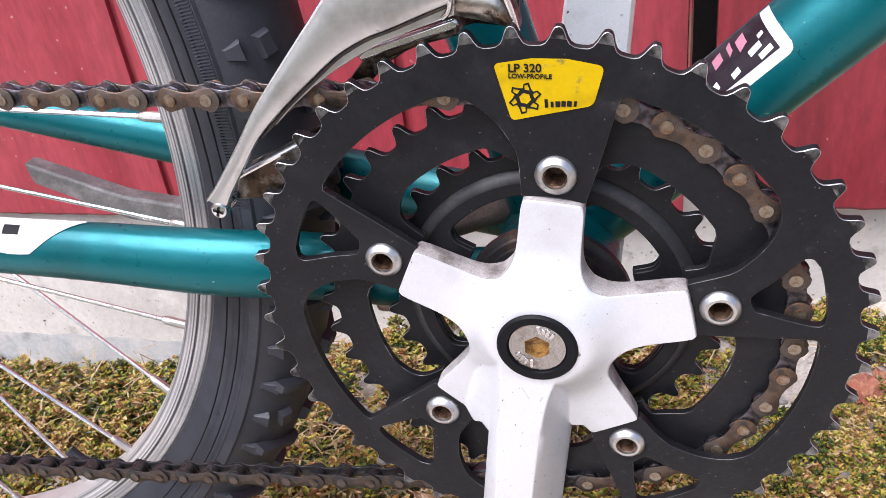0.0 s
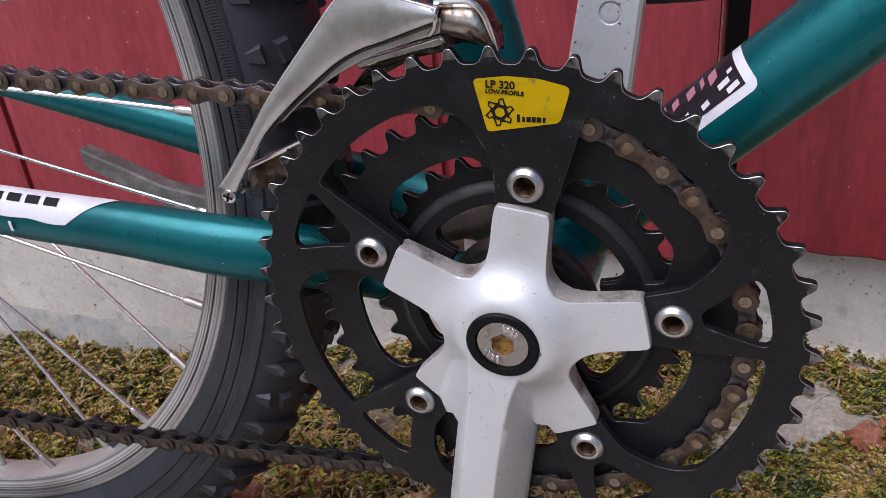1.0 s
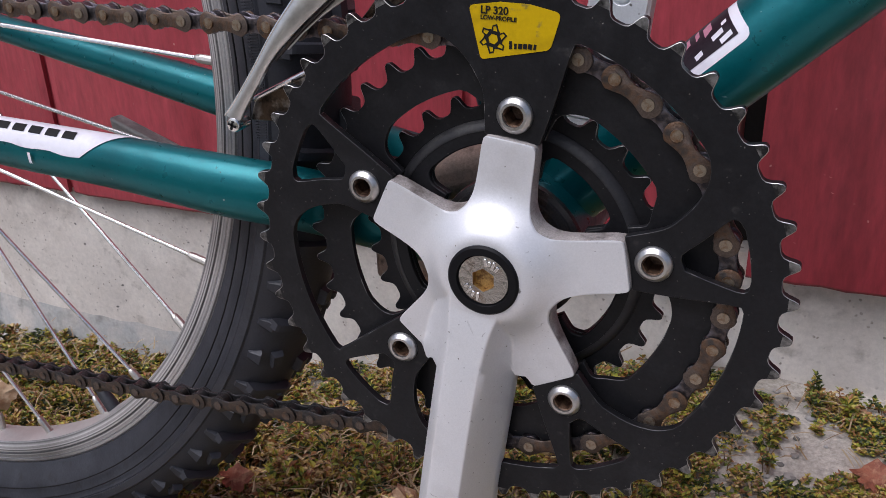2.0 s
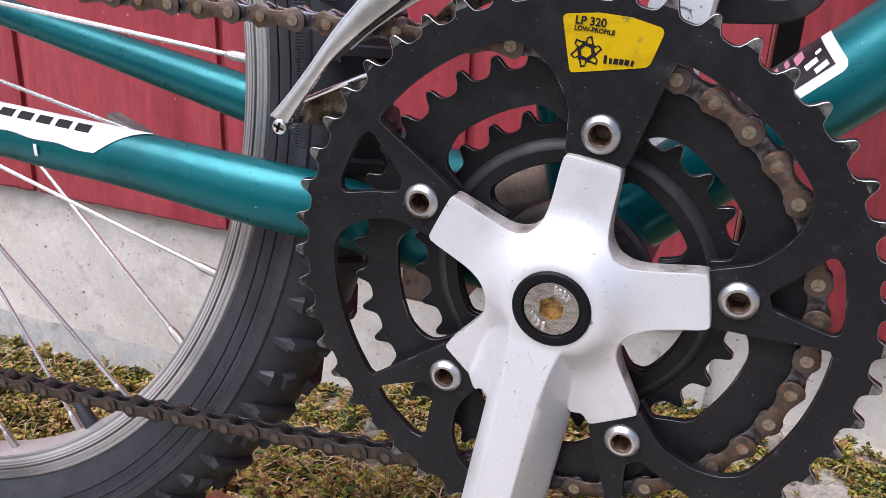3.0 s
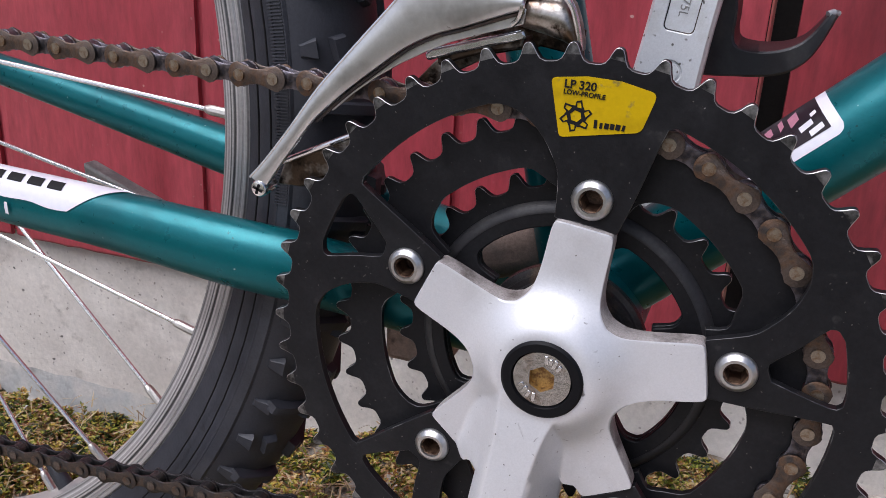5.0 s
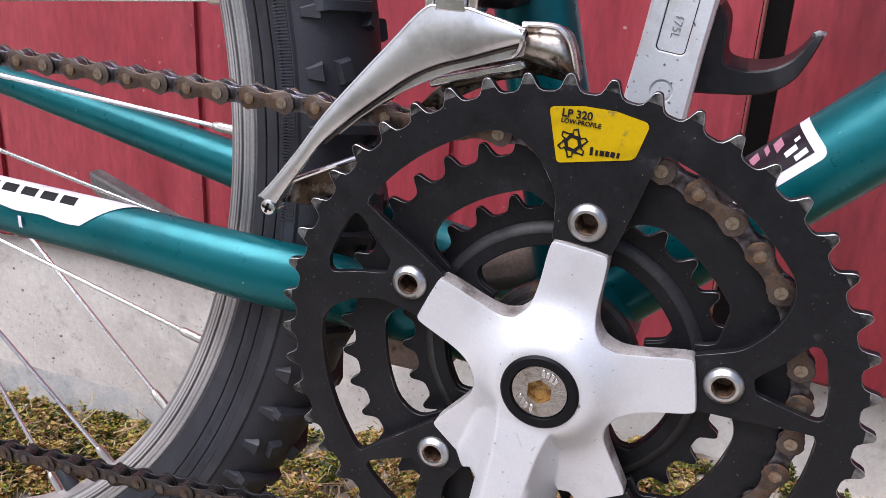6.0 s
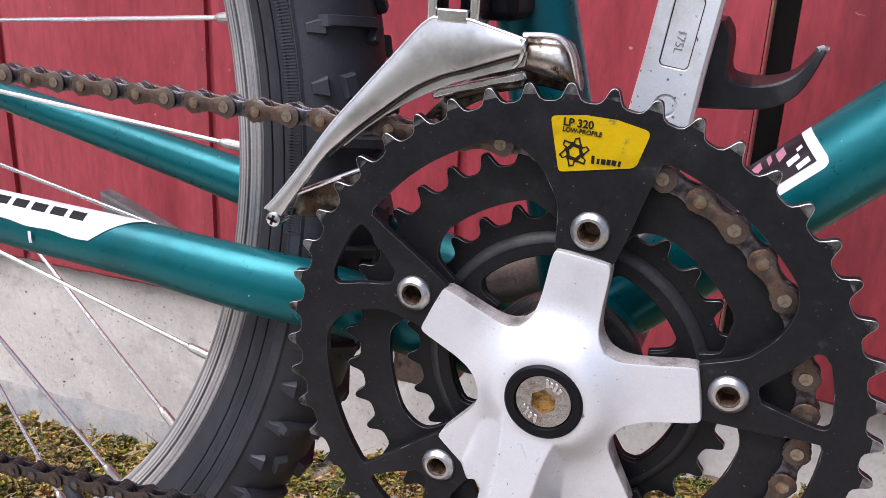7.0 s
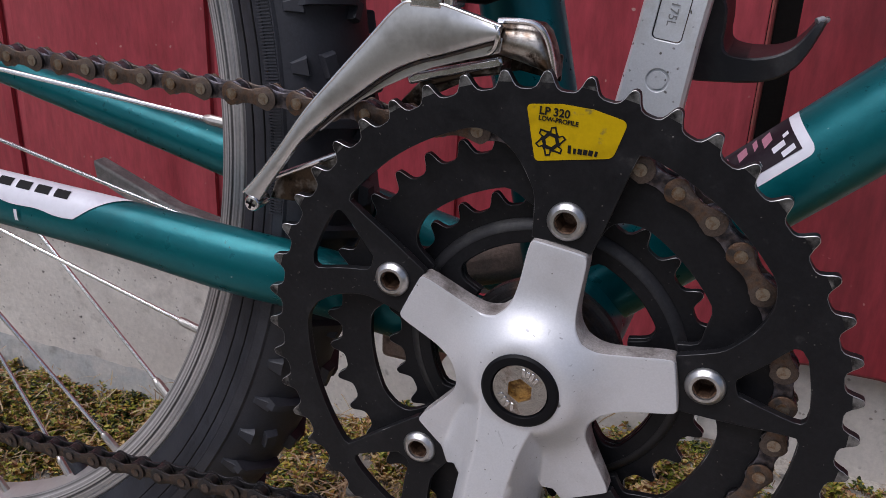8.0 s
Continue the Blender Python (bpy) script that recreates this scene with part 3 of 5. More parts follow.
# chainrings
def worn_edge(r0, r1):
    """Bare steel along the teeth, black paint with a few rubbed places further in."""
    m = mat("rubbed_ring_edge", (0.012, 0.0115, 0.012), 0.36, 0.2, vary=[((0.20, 0.195, 0.19), 70, 0.58, 0.68)], grain=0.2, grain_scale=800)
    nt = m.node_tree
    off = nt.nodes.new("ShaderNodeVectorMath")
    off.operation, off.inputs[1].default_value = "SUBTRACT", BB
    nt.links.new(nt.nodes.new("ShaderNodeNewGeometry").outputs["Position"], off.inputs[0])
    flat = nt.nodes.new("ShaderNodeVectorMath")
    flat.operation, flat.inputs[1].default_value = "MULTIPLY", (1, 0, 1)
    nt.links.new(off.outputs[0], flat.inputs[0])
    far = nt.nodes.new("ShaderNodeVectorMath")
    far.operation = "LENGTH"
    nt.links.new(flat.outputs[0], far.inputs[0])
    fac = nt.nodes.new("ShaderNodeMapRange")
    for key, v in (("From Min", r0), ("From Max", r1)):
        fac.inputs[key].default_value = v
    nt.links.new(far.outputs["Value"], fac.inputs["Value"])
    bsdf = nt.nodes["Principled BSDF"]
    mixer = nt.nodes.new("ShaderNodeMix")
    mixer.data_type = "RGBA"
    nt.links.new(fac.outputs[0], mixer.inputs["Factor"])
    nt.links.new(bsdf.inputs["Base Color"].links[0].from_socket, mixer.inputs["A"])
    mixer.inputs["B"].default_value = (0.5, 0.49, 0.48, 1)
    nt.links.new(mixer.outputs["Result"], bsdf.inputs["Base Color"])
    nt.links.new(fac.outputs[0], bsdf.inputs["Metallic"])
    return m


# dusty black, lightened further to carry the highlight arc on the flange rim
DUSTY_LIT = mat("dusty_black_lit", (0.014, 0.0135, 0.015), 0.5, 0.0, spec=0.35, vary=[((0.04, 0.038, 0.036), 60, 0.5, 0.7)], grain=0.3, grain_scale=700, bump=0.15, bump_scale=600)
def toothed(n, root, tip, phase):
    out = []
    for k in range(n):
        for f, h in ((-0.5, 0.0), (-0.36, 0.02), (-0.26, 0.14), (-0.19, 0.40), (-0.135, 0.72), (-0.085, 0.93), (-0.03, 1.0), (0.03, 1.0), (0.085, 0.93), (0.135, 0.72), (0.19, 0.40), (0.26, 0.14), (0.36, 0.02)):
            out.append(polar(root + (tip - root) * h, phase - (k + f) * 360 / n))
    return out


def arc(r, d0, d1, n):
    return [polar(r, d0 + (d1 - d0) * i / (n - 1)) for i in range(n)]


def curve2(pts, n):
    return [polar(p.x, p.y) for p in smooth_line([(r, d, 0) for r, d in pts], n)]


def build_large_ring():
    loops = [toothed(48, 0.0931, 0.0984, 1.6)]
    inside = []
    for k in range(5):
        c = 72 * k
        # opening between this tab and the next one further round
        right, left = c + 72 - 11.3, c + 11.5
        w = curve2([(0.0478, left), (0.060, left - 0.6), (0.0665, left + 1.2), (0.0735, left + 4.2), (0.0795, left + 8.3), (0.0822, left + 12)], 16)
        w += arc(0.0827, left + 14, right - 1.0, 18)
        w += curve2([(0.0818, right + 0.3), (0.076, right + 0.4), (0.060, right), (0.0478, right)], 8)
        inside += arc(0.0474, c - 10.0, c + 10.0, 6) + w
        if k:
            tri = curve2([(0.0645, c - 2.5), (0.072, c - 5.2), (0.081, c - 7.4), (0.0836, c - 6.6)], 9)
            tri += arc(0.0842, c - 4.5, c + 7.0, 8)
            tri += curve2([(0.0832, c + 9.0), (0.0805, c + 9.6), (0.072, c + 6.0), (0.0645, c + 2.6), (0.0638, c)], 10)
            loops.append(tri)
    for k in range(5):
        cx, cz = polar(0.055, 72 * k)
        loops.append([(cx + 0.0037 * math.cos(radians(a)), cz + 0.0037 * math.sin(radians(a))) for a in range(0, 360, 15)])
    return plate(loops + [inside], -0.0005, 0.0025)


ring_big = part("chainring", build_large_ring(), RING, bicycle, "large black chainring with bare worn teeth and a yellow foil label", bevel=0.00026, edge_mat=worn_edge(0.0925, 0.0955))


def build_inner_ring(n, root, tip, inner, tab_r, tab_half, y0, y1, phase, c0=0.0, ahead=None, sloped=False):
    loops = [toothed(n, root, tip, phase)] if n else [arc(tip, 0, 357, 120)]
    ahead = ahead or tab_half
    inside = []
    for k in range(5):
        c = c0 + 72 * k
        a, b = c + tab_half, c + 72 - ahead
        inside += arc(tab_r - 0.0005, c - ahead + 3, c + tab_half - 3, 6)
        if sloped:
            w = curve2([(tab_r, a + 1.0), (inner - 0.0080, a), (inner - 0.0048, a + 4), (inner - 0.0010, a + 8.5)], 10)
        else:
            w = curve2([(tab_r, a + 1.5), (inner - 0.004, a), (inner - 0.0005, a + 3.5)], 8)
        w += arc(inner, a + (11 if sloped else 6), b - (13 if sloped else 6), 16)
        if sloped:
            w += curve2([(inner - 0.0004, b - 10.5), (inner - 0.0024, b - 5.5), (inner - 0.0062, b - 2.0), (tab_r, b - 1.0)], 10)
        else:
            w += curve2([(inner - 0.0005, b - 3.5), (inner - 0.004, b), (tab_r, b - 1.5)], 8)
        inside += w
    return plate(loops + [inside], y0, y1)


def bare_teeth(ob, root, y):
    """Paint worn off the tooth faces."""
    for p in ob.data.polygons:
        c = p.center
        if math.hypot(c.x - BB.x, c.z - BB.z) > root and abs(p.normal.y) > 0.5:
            p.material_index = 2
    ob.data.materials.append(TOOTH)
    return ob


part("chainring", build_inner_ring(38, 0.0730, 0.0785, 0.0612, 0.047, 11, 0.0068, 0.0092, 13.4 - 4.74 - A0, ahead=10, sloped=True), RING, bicycle, "middle black chainring carrying the chain", bevel=0.0003, edge_mat=worn_edge(0.0735, 0.0775))
small = part("chainring", build_inner_ring(28, 0.0530, 0.0582, 0.0404, 0.0300, 12, 0.0148, 0.0172, 3.0), RING, bicycle, "small black chainring with a dusty raised flange", bevel=0.0003, edge_mat=worn_edge(0.0535, 0.0575))
bare_teeth(ring_big, 0.0950, 0)
part("raised_flange", build_inner_ring(0, 0, 0.0457, 0.0406, 0.0302, 12, 0.0126, 0.0147, 0), RING, small, bevel=0.0004)
part("flange_slope", lathe([(0.0486, 0.0147), (0.0484, 0.0141), (0.0458, 0.0124), (0.0450, 0.0124), (0.0450, 0.0147)], (BB.x, 0, BB.z), sides=120, closed=True), DUSTY_LIT, small, "dusty sloping rim of the flange, coloured lighter for its highlight", angle=50)


# spider and crank
def spider_edge(deg):
    """Outline radius of the five-armed spider at an angle from the upper arm."""
    phi = abs((deg + 36) % 72 - 36)
    half = 0.0093
    if phi < 0.01:
        phi = 0.01
    side = half / math.sin(radians(phi))
    low = 0.0235
    r = (side ** 5 + low ** 5) ** 0.2 if side > 0.012 else low
    end = 0.0470 / math.cos(radians(phi)) * (1 - 0.000018 * phi * phi)
    r = (r ** -22 + end ** -22) ** (-1 / 22)
    d = abs((deg + 360) % 360 - 180)
    if d < 36:  # the web between the lower arms and the crank
        r = max(r, 0.0420 + 0.0025 * (d / 30) ** 2 if d > 17.5 else 0.0402)
    return r


ARM_LO, ARM_HI = -0.0092, 0.0032


def arm_front(s, u):
    """Height of the arm's ridged face at s down from the axle and u ahead."""
    face = -0.0118 - 0.0100 * (1 - math.exp(-max(0.0, s - 0.014) / 0.060))
    wide = 0.0036 * math.exp(-max(0.0, s - 0.013) / 0.010)
    lo, hi = ARM_LO - wide * 0.6, ARM_HI + wide
    if u < lo:
        return face + (lo - u) * 0.95
    return face + max(0.0, u - hi) * 1.6


def build_spider():
    bm = bmesh.new()
    n = 360
    steps = [i / 38 * 0.972 for i in range(39)]
    rings = []
    hub = 0.0125

    def height(r, deg):
        y = -0.0032 - 0.0085 * math.exp(-(max(0, r - 0.0132) / 0.0098) ** 2)
        s, u = r * math.cos(radians(deg - 180)), r * math.sin(radians(deg - 180))
        y += 0.075 * max(0.0, s - 0.014)  # the face falls away below the hub
        if s > 0.008:
            z = arm_front(s, u)
            k = 0.00022
            y = -k * math.log(math.exp(-y / k) + math.exp(-z / k)) + k * 0.25
        return y

    for s in steps:
        ring = []
        for k in range(n):
            deg = 360 * k / n
            edge = spider_edge(deg) - 0.0006
            r = hub + (edge - hub) * s
            x, z = polar(r, deg)
            ring.append(bm.verts.new((BB.x + x, height(r, deg), BB.z + z)))
        rings.append(ring)
    for grow, drop in ((0.0003, 0.0001), (0.0006, 0.0006), (0.0006, 0.0050), (0.0, 0.0056)):
        ring = []
        for k in range(n):
            deg = 360 * k / n
            edge = spider_edge(deg) - 0.0006
            x, z = polar(edge + grow, deg)
            y = min(height(edge, deg) + drop, 0.0040) if drop < 0.004 else 0.0042 + (0.0004 if drop > 0.0052 else 0)
            ring.append(bm.verts.new((BB.x + x, y, BB.z + z)))
        rings.append(ring)
    ring = []
    for k in range(n):
        x, z = polar(hub, 360 * k / n)
        ring.append(bm.verts.new((BB.x + x, 0.0072, BB.z + z)))
    rings.append(ring)
    for i, (a, b) in enumerate(zip(rings, rings[1:] + rings[:1])):
        for k in range(n):
            f = bm.faces.new((a[k], a[(k + 1) % n], b[(k + 1) % n], b[k]))
            f.material_index = 1 if i in (len(steps) + 1, len(steps) + 2) else 0
    bmesh.ops.recalc_face_normals(bm, faces=bm.faces)
    return bm


crank = part("crank_arm", build_spider(), SILVER, bicycle, "scratched silver crank arm with a five-armed spider", edge_mat=GRIME, angle=50)


def build_arm():
    """The arm proper: a ridged bar that leaves the spider and runs down to the pedal eye."""
    bm = bmesh.new()
    rows = []
    n = 44
    for i in range(n + 1):
        s = 0.030 + 0.152 * i / n
        wl, wr = -0.0138 - 0.0006 * min(1, s / 0.1), 0.0134 - 0.0006 * min(1, s / 0.1)
        back = 0.003 - 0.004 * min(1, max(0, s - 0.05) / 0.1)
        sink = 0.0004 * max(0.0, 1 - (s - 0.03) / 0.004)
        us = [wl, wl + 0.0006, ARM_LO - 0.0018, ARM_LO - 0.0004, ARM_LO, ARM_LO + 0.0005, ARM_HI - 0.0005, ARM_HI, ARM_HI + 0.0004, ARM_HI + 0.0025, wr - 0.0008, wr]
        prof = [(wl, back)] + [(u, arm_front(s, u) + sink + (0.0006 if u in (wl, wr) else 0.00010 if u in (ARM_LO, ARM_HI) else 0)) for u in us] + [(wr, back)]
        row = []
        ax, az = polar(s, 180)
        px, pz = polar(1.0, 90)
        for u, y in prof:
            # +u lies ahead of the arm
            row.append(bm.verts.new((BB.x + ax - px * u, y, BB.z + az - pz * u)))
        rows.append(row)
    m = len(rows[0])
    for a, b in zip(rows, rows[1:]):
        for k in range(m):
            bm.faces.new((a[k], a[(k + 1) % m], b[(k + 1) % m], b[k]))
    bm.faces.new(rows[0])
    bm.faces.new(rows[-1][::-1])
    bmesh.ops.recalc_face_normals(bm, faces=bm.faces)
    return bm


part("arm_bar", build_arm(), SILVER, crank, angle=50)
part("dust_ring", lathe([(0.0093, -0.0112), (0.0095, -0.0128), (0.0120, -0.0128), (0.0127, -0.0122), (0.0129, -0.0100), (0.0093, -0.0100)], (BB.x, 0, BB.z), sides=64, closed=True), PLASTIC, crank, "black plastic dust ring")


def hex_bolt(centre, r_out, r_hex, y, bm=None, tall=0.0012, rough_in=0.0):
    """A round bolt head with a hexagon socket; y is its near face."""
    bm = bm or bmesh.new()
    n = 48
    cx, cz = centre
    spec = [(r_out, y + tall), (r_out, y + 0.0004), (r_out - 0.0004, y), (-1, y), (-1, y + 0.0030)]
    rings = []
    for r, yy in spec:
        ring = []
        for k in range(n):
            a = 2 * math.pi * k / n
            rr = r if r > 0 else r_hex / math.cos((a + math.pi / 6) % (math.pi / 3) - math.pi / 6)
            ring.append(bm.verts.new((BB.x + cx + rr * math.cos(a), yy, BB.z + cz + rr * math.sin(a))))
        rings.append(ring)
    for i, (a, b) in enumerate(zip(rings, rings[1:])):
        for k in range(n):
            f = bm.faces.new((a[k], a[(k + 1) % n], b[(k + 1) % n], b[k]))
            f.material_index = 1 if i == 3 else 0
    bm.faces.new(rings[-1]).material_index = 1
    bmesh.ops.recalc_face_normals(bm, faces=bm.faces)
    return bm


bolt = part("axle_bolt", hex_bolt((0, 0), 0.0093, 0.0038, -0.0118), BOLTFACE, crank, "steel axle bolt with a tarnished hexagon socket", edge_mat=GOLD, angle=30)
# raised chrome bars for the stamped letters and the glints on them
for a, long in ((44, 1.0), (58, 1.3), (70, 0.8), (82, 1.2), (205, 0.8), (221, 1.2), (236, 1.0), (252, 1.3)):
    x, z = 0.0068 * math.cos(radians(a)), 0.0068 * math.sin(radians(a))
    bm = bmesh.new()
    box(bm, (-0.00055, -0.0003, -0.0012 * long), (0.00055, 0.0002, 0.0012 * long))
    bmesh.ops.transform(bm, matrix=Matrix.Translation((BB.x + x, -0.0119, BB.z + z)) @ Matrix.Rotation(radians(78 - a), 4, "Y"), verts=bm.verts)
    part("stamp_glint", bm, CHROME, crank, bevel=0.0002)
for k in range(5):
    x, z = polar(0.055, 72 * k)
    bm = lathe([(0.0061, -0.0004), (0.0061, -0.0012), (0.0057, -0.0019), (0.0045, -0.0028), (0.0036, -0.0028), (0.0035, -0.0024), (0.0036, -0.0012), (0.0042, -0.0010)], (BB.x + x, 0, BB.z + z), sides=48, closed=True)
    b = part("chainring_bolt", bm, BOLT, crank, "steel bolt with a rusty socket", angle=30)
    bm = lathe([(0.0043, -0.0017), (0.0034, -0.0019), (0.0033, 0.0056), (0.0, 0.0058)], (BB.x + x, 0, BB.z + z), sides=6, front=False)
    part("rusty_socket", bm, DARKRUST, crank, smooth=False)


# yellow foil label on the large ring
def label_pose(r, deg, turn=0.0):
    x, z = polar(r, deg)
    return Matrix.Translation((BB.x + x, -0.00085, BB.z + z)) @ Matrix.Rotation(radians(-(deg + A0 - 90) - turn), 4, "Y") @ Matrix.Rotation(radians(90), 4, "X")


def rounded(corners, radius, n=6):
    """A closed outline through (x, z) corners, each one rounded by a radius of its own."""
    out = []
    for i, (p, rad) in enumerate(zip(corners, radius)):
        p, a, b = Vector(p), Vector(corners[i - 1]), Vector(corners[(i + 1) % len(corners)])
        u, v = (a - p).normalized() * rad, (b - p).normalized() * rad
        out += [tuple(p + u * (1 - k / n) ** 2 + v * (k / n) ** 2) for k in range(n + 1)] if rad else [tuple(p)]
    return out


foil = rounded([polar(0.0886, 12.7), polar(0.0895, 6.0), polar(0.0898, 0.0), polar(0.0894, -6.6), polar(0.0779, -6.2), polar(0.0718, 10.9)], (0.0016, 0, 0, 0.0022, 0.0018, 0.0014))
part("foil_label", plate([foil], -0.00075, -0.00045), YELLOW, ring_big, "yellow foil label with black print")
lettering("LP 320", 0.0033, label_pose(0.0868, 7.2, -1.5), INK, ring_big)
lettering("LOW-PROFILE", 0.00188, label_pose(0.0845, 6.3, -1.5), INK, ring_big)


def emblem():
    """A six-bladed pinwheel with open blades round an open middle, as one plain shape."""
    cx, cz = polar(0.0782, 7.5)

    def at(r, d):
        return (cx + r * math.cos(radians(d)), cz + r * math.sin(radians(d)))

    rim, holes = [], []
    for k in range(6):
        a = 60 * k + 14
        rim += [at(0.0048, a), at(0.0042, a + 18), at(0.0030, a + 24), at(0.0034, a + 44)]
        holes.append([at(0.0041, a + 2), at(0.0038, a + 15), at(0.0025, a + 14), at(0.0027, a - 16)])
    holes.append([at(0.0017, 60 * k + 44) for k in range(6)])
    return plate([rim] + holes, -0.00088, -0.00076)


part("emblem", emblem(), INK, ring_big, smooth=False)
for i, (w, hgt) in enumerate(((0.0009, 0.0024), (0.0008, 0.0016), (0.0013, 0.0016), (0.0012, 0.0016), (0.0013, 0.0016), (0.0008, 0.0016))):
    bm = bmesh.new()
    vs = box(bm, (-w / 2, -0.00095, -0.00008), (w / 2, hgt - 0.00095, 0.00008))
    bmesh.ops.transform(bm, matrix=label_pose(0.0766 + 0.00022 * i, 3.2 - 1.16 * i, 5.0 - 1.16 * i), verts=vs)
    bmesh.ops.recalc_face_normals(bm, faces=bm.faces)
    part("writing_bar", bm, INK, ring_big, smooth=False)


# left crank behind, upright
def build_left_crank():
    bm = bmesh.new()
    rows = []
    for i in range(41):
        s = 0.185 * i / 40
        w = 0.0160 - 0.0030 * min(1, s / 0.1) + 0.003 * math.exp(-(s / 0.02) ** 2)
        y = 0.1175 + 0.010 * min(1.0, s / 0.14)
        prof = [(-w, y + 0.002), (-w + 0.0015, y), (w - 0.0015, y), (w, y + 0.002), (w, y + 0.012), (-w, y + 0.012)]
        ax, az = polar(s - 0.008, 0)
        px, pz = polar(1.0, -90)
        rows.append([bm.verts.new((BB.x + ax + px * u, yy, BB.z + az + pz * u)) for u, yy in prof])
    for a, b in zip(rows, rows[1:]):
        for k in range(6):
            bm.faces.new((a[k], a[(k + 1) % 6], b[(k + 1) % 6], b[k]))
    bm.faces.new(rows[0])
    bm.faces.new(rows[-1][::-1])
    bmesh.ops.recalc_face_normals(bm, faces=bm.faces)
    return bm


lcrank = part("crank_arm", build_left_crank(), CAST, bicycle, "grey cast crank arm with a sunk panel on its inner face", angle=30)


def left_face(s, u, lift=0.0):
    """A place on the near face of the left crank: s along it, u ahead."""
    ax, az = polar(s, 0)
    px, pz = polar(1.0, -90)
    return Vector((BB.x + ax + px * u, 0.1175 + 0.010 * min(1.0, (s + 0.008) / 0.14) - lift, BB.z + az + pz * u))


def rrect(s0, s1, half, rc=0.002, n=5):
    out = []
    for cs, cu, a0 in ((s1 - rc, half - rc, 0), (s0 + rc, half - rc, 90), (s0 + rc, -half + rc, 180), (s1 - rc, -half + rc, 270)):
        for k in range(n):
            a = radians(a0 + 90 * k / (n - 1))
            out.append((cs + rc * math.cos(a), cu + rc * math.sin(a)))
    return out


def build_crank_face():
    """A thin skin over the near face with the sunk panel and the round ejector mark cut out of it."""
    n = 24
    wide = [(0.020 + 0.150 * i / n, 0.0160 - 0.0030 * min(1, (0.028 + 0.150 * i / n) / 0.1) - 0.0011) for i in range(n + 1)]
    loops = [[(s, w) for s, w in wide] + [(s, -w) for s, w in reversed(wide)], rrect(0.0912, 0.1205, 0.0062, 0.0022), [(0.0755 + 0.0047 * math.cos(2 * math.pi * k / 32), 0.0010 + 0.0047 * math.sin(2 * math.pi * k / 32)) for k in range(32)]]
    bm = bmesh.new()
    edges = []
    for loop in loops:
        vs = [bm.verts.new((s, 0, u)) for s, u in loop]
        edges += [bm.edges.new((a, b)) for a, b in zip(vs, vs[1:] + vs[:1])]
    got = bmesh.ops.triangle_fill(bm, use_beauty=True, use_dissolve=False, edges=edges)
    ext = bmesh.ops.extrude_face_region(bm, geom=[f for f in got["geom"] if isinstance(f, bmesh.types.BMFace)])
    bmesh.ops.translate(bm, verts=[v for v in ext["geom"] if isinstance(v, bmesh.types.BMVert)], vec=(0, 1, 0))
    for v in bm.verts:
        v.co = left_face(v.co.x, v.co.z, 0.0010 if v.co.y < 0.5 else -0.0001)
    bmesh.ops.recalc_face_normals(bm, faces=bm.faces)
    return bm


part("face_plate", build_crank_face(), CAST, lcrank, bevel=0.00035)
pts = [left_face(s, u, 0.0) for s, u in rrect(0.0914, 0.1203, 0.0060, 0.0021)]
part("panel_outline", sweep(pts + [pts[0], pts[1]], 0.00032, 6, caps=False), GREASE, lcrank, "thin dark line along the panel's edge")
pts = [left_face(0.0755 + 0.0036 * math.cos(2 * math.pi * k / 32), 0.0010 + 0.0036 * math.sin(2 * math.pi * k / 32), 0.0) for k in range(33)]
disc = bmesh.new()
rims = [[disc.verts.new(p - Vector((0, h, 0))) for p in pts[:32]] for h in (-0.0002, 0.0007)]
disc.faces.new(rims[1])
for k in range(32):
    disc.faces.new((rims[0][k], rims[0][(k + 1) % 32], rims[1][(k + 1) % 32], rims[1][k]))
bmesh.ops.recalc_face_normals(disc, faces=disc.faces)
part("ejector_mark", disc, CAST, lcrank)
ax = left_face(0.1020, 0.0, 0.0002)
lettering("175L", 0.0050, Matrix.Translation(ax) @ Matrix.Rotation(radians(90 - A0), 4, "Y") @ Matrix.Rotation(radians(90), 4, "X") @ Matrix.Rotation(radians(-90), 4, "Z"), STAND, lcrank, bold=0.0)

# pedal with its hanging toe clip, on the far side of the left crank
pedal_at = left_face(0.172, 0.0) + Vector((0, 0.012, 0))
bm = sweep([pedal_at, pedal_at + Vector((0, 0.085, 0))], 0.008, 20)
box(bm, (pedal_at.x - 0.035, pedal_at.y + 0.02, pedal_at.z - 0.012), (pedal_at.x + 0.035, pedal_at.y + 0.085, pedal_at.z + 0.012))
pedal = part("pedal", bm, PLASTIC, bicycle, "black plastic pedal with a hooked toe clip", bevel=0.002)


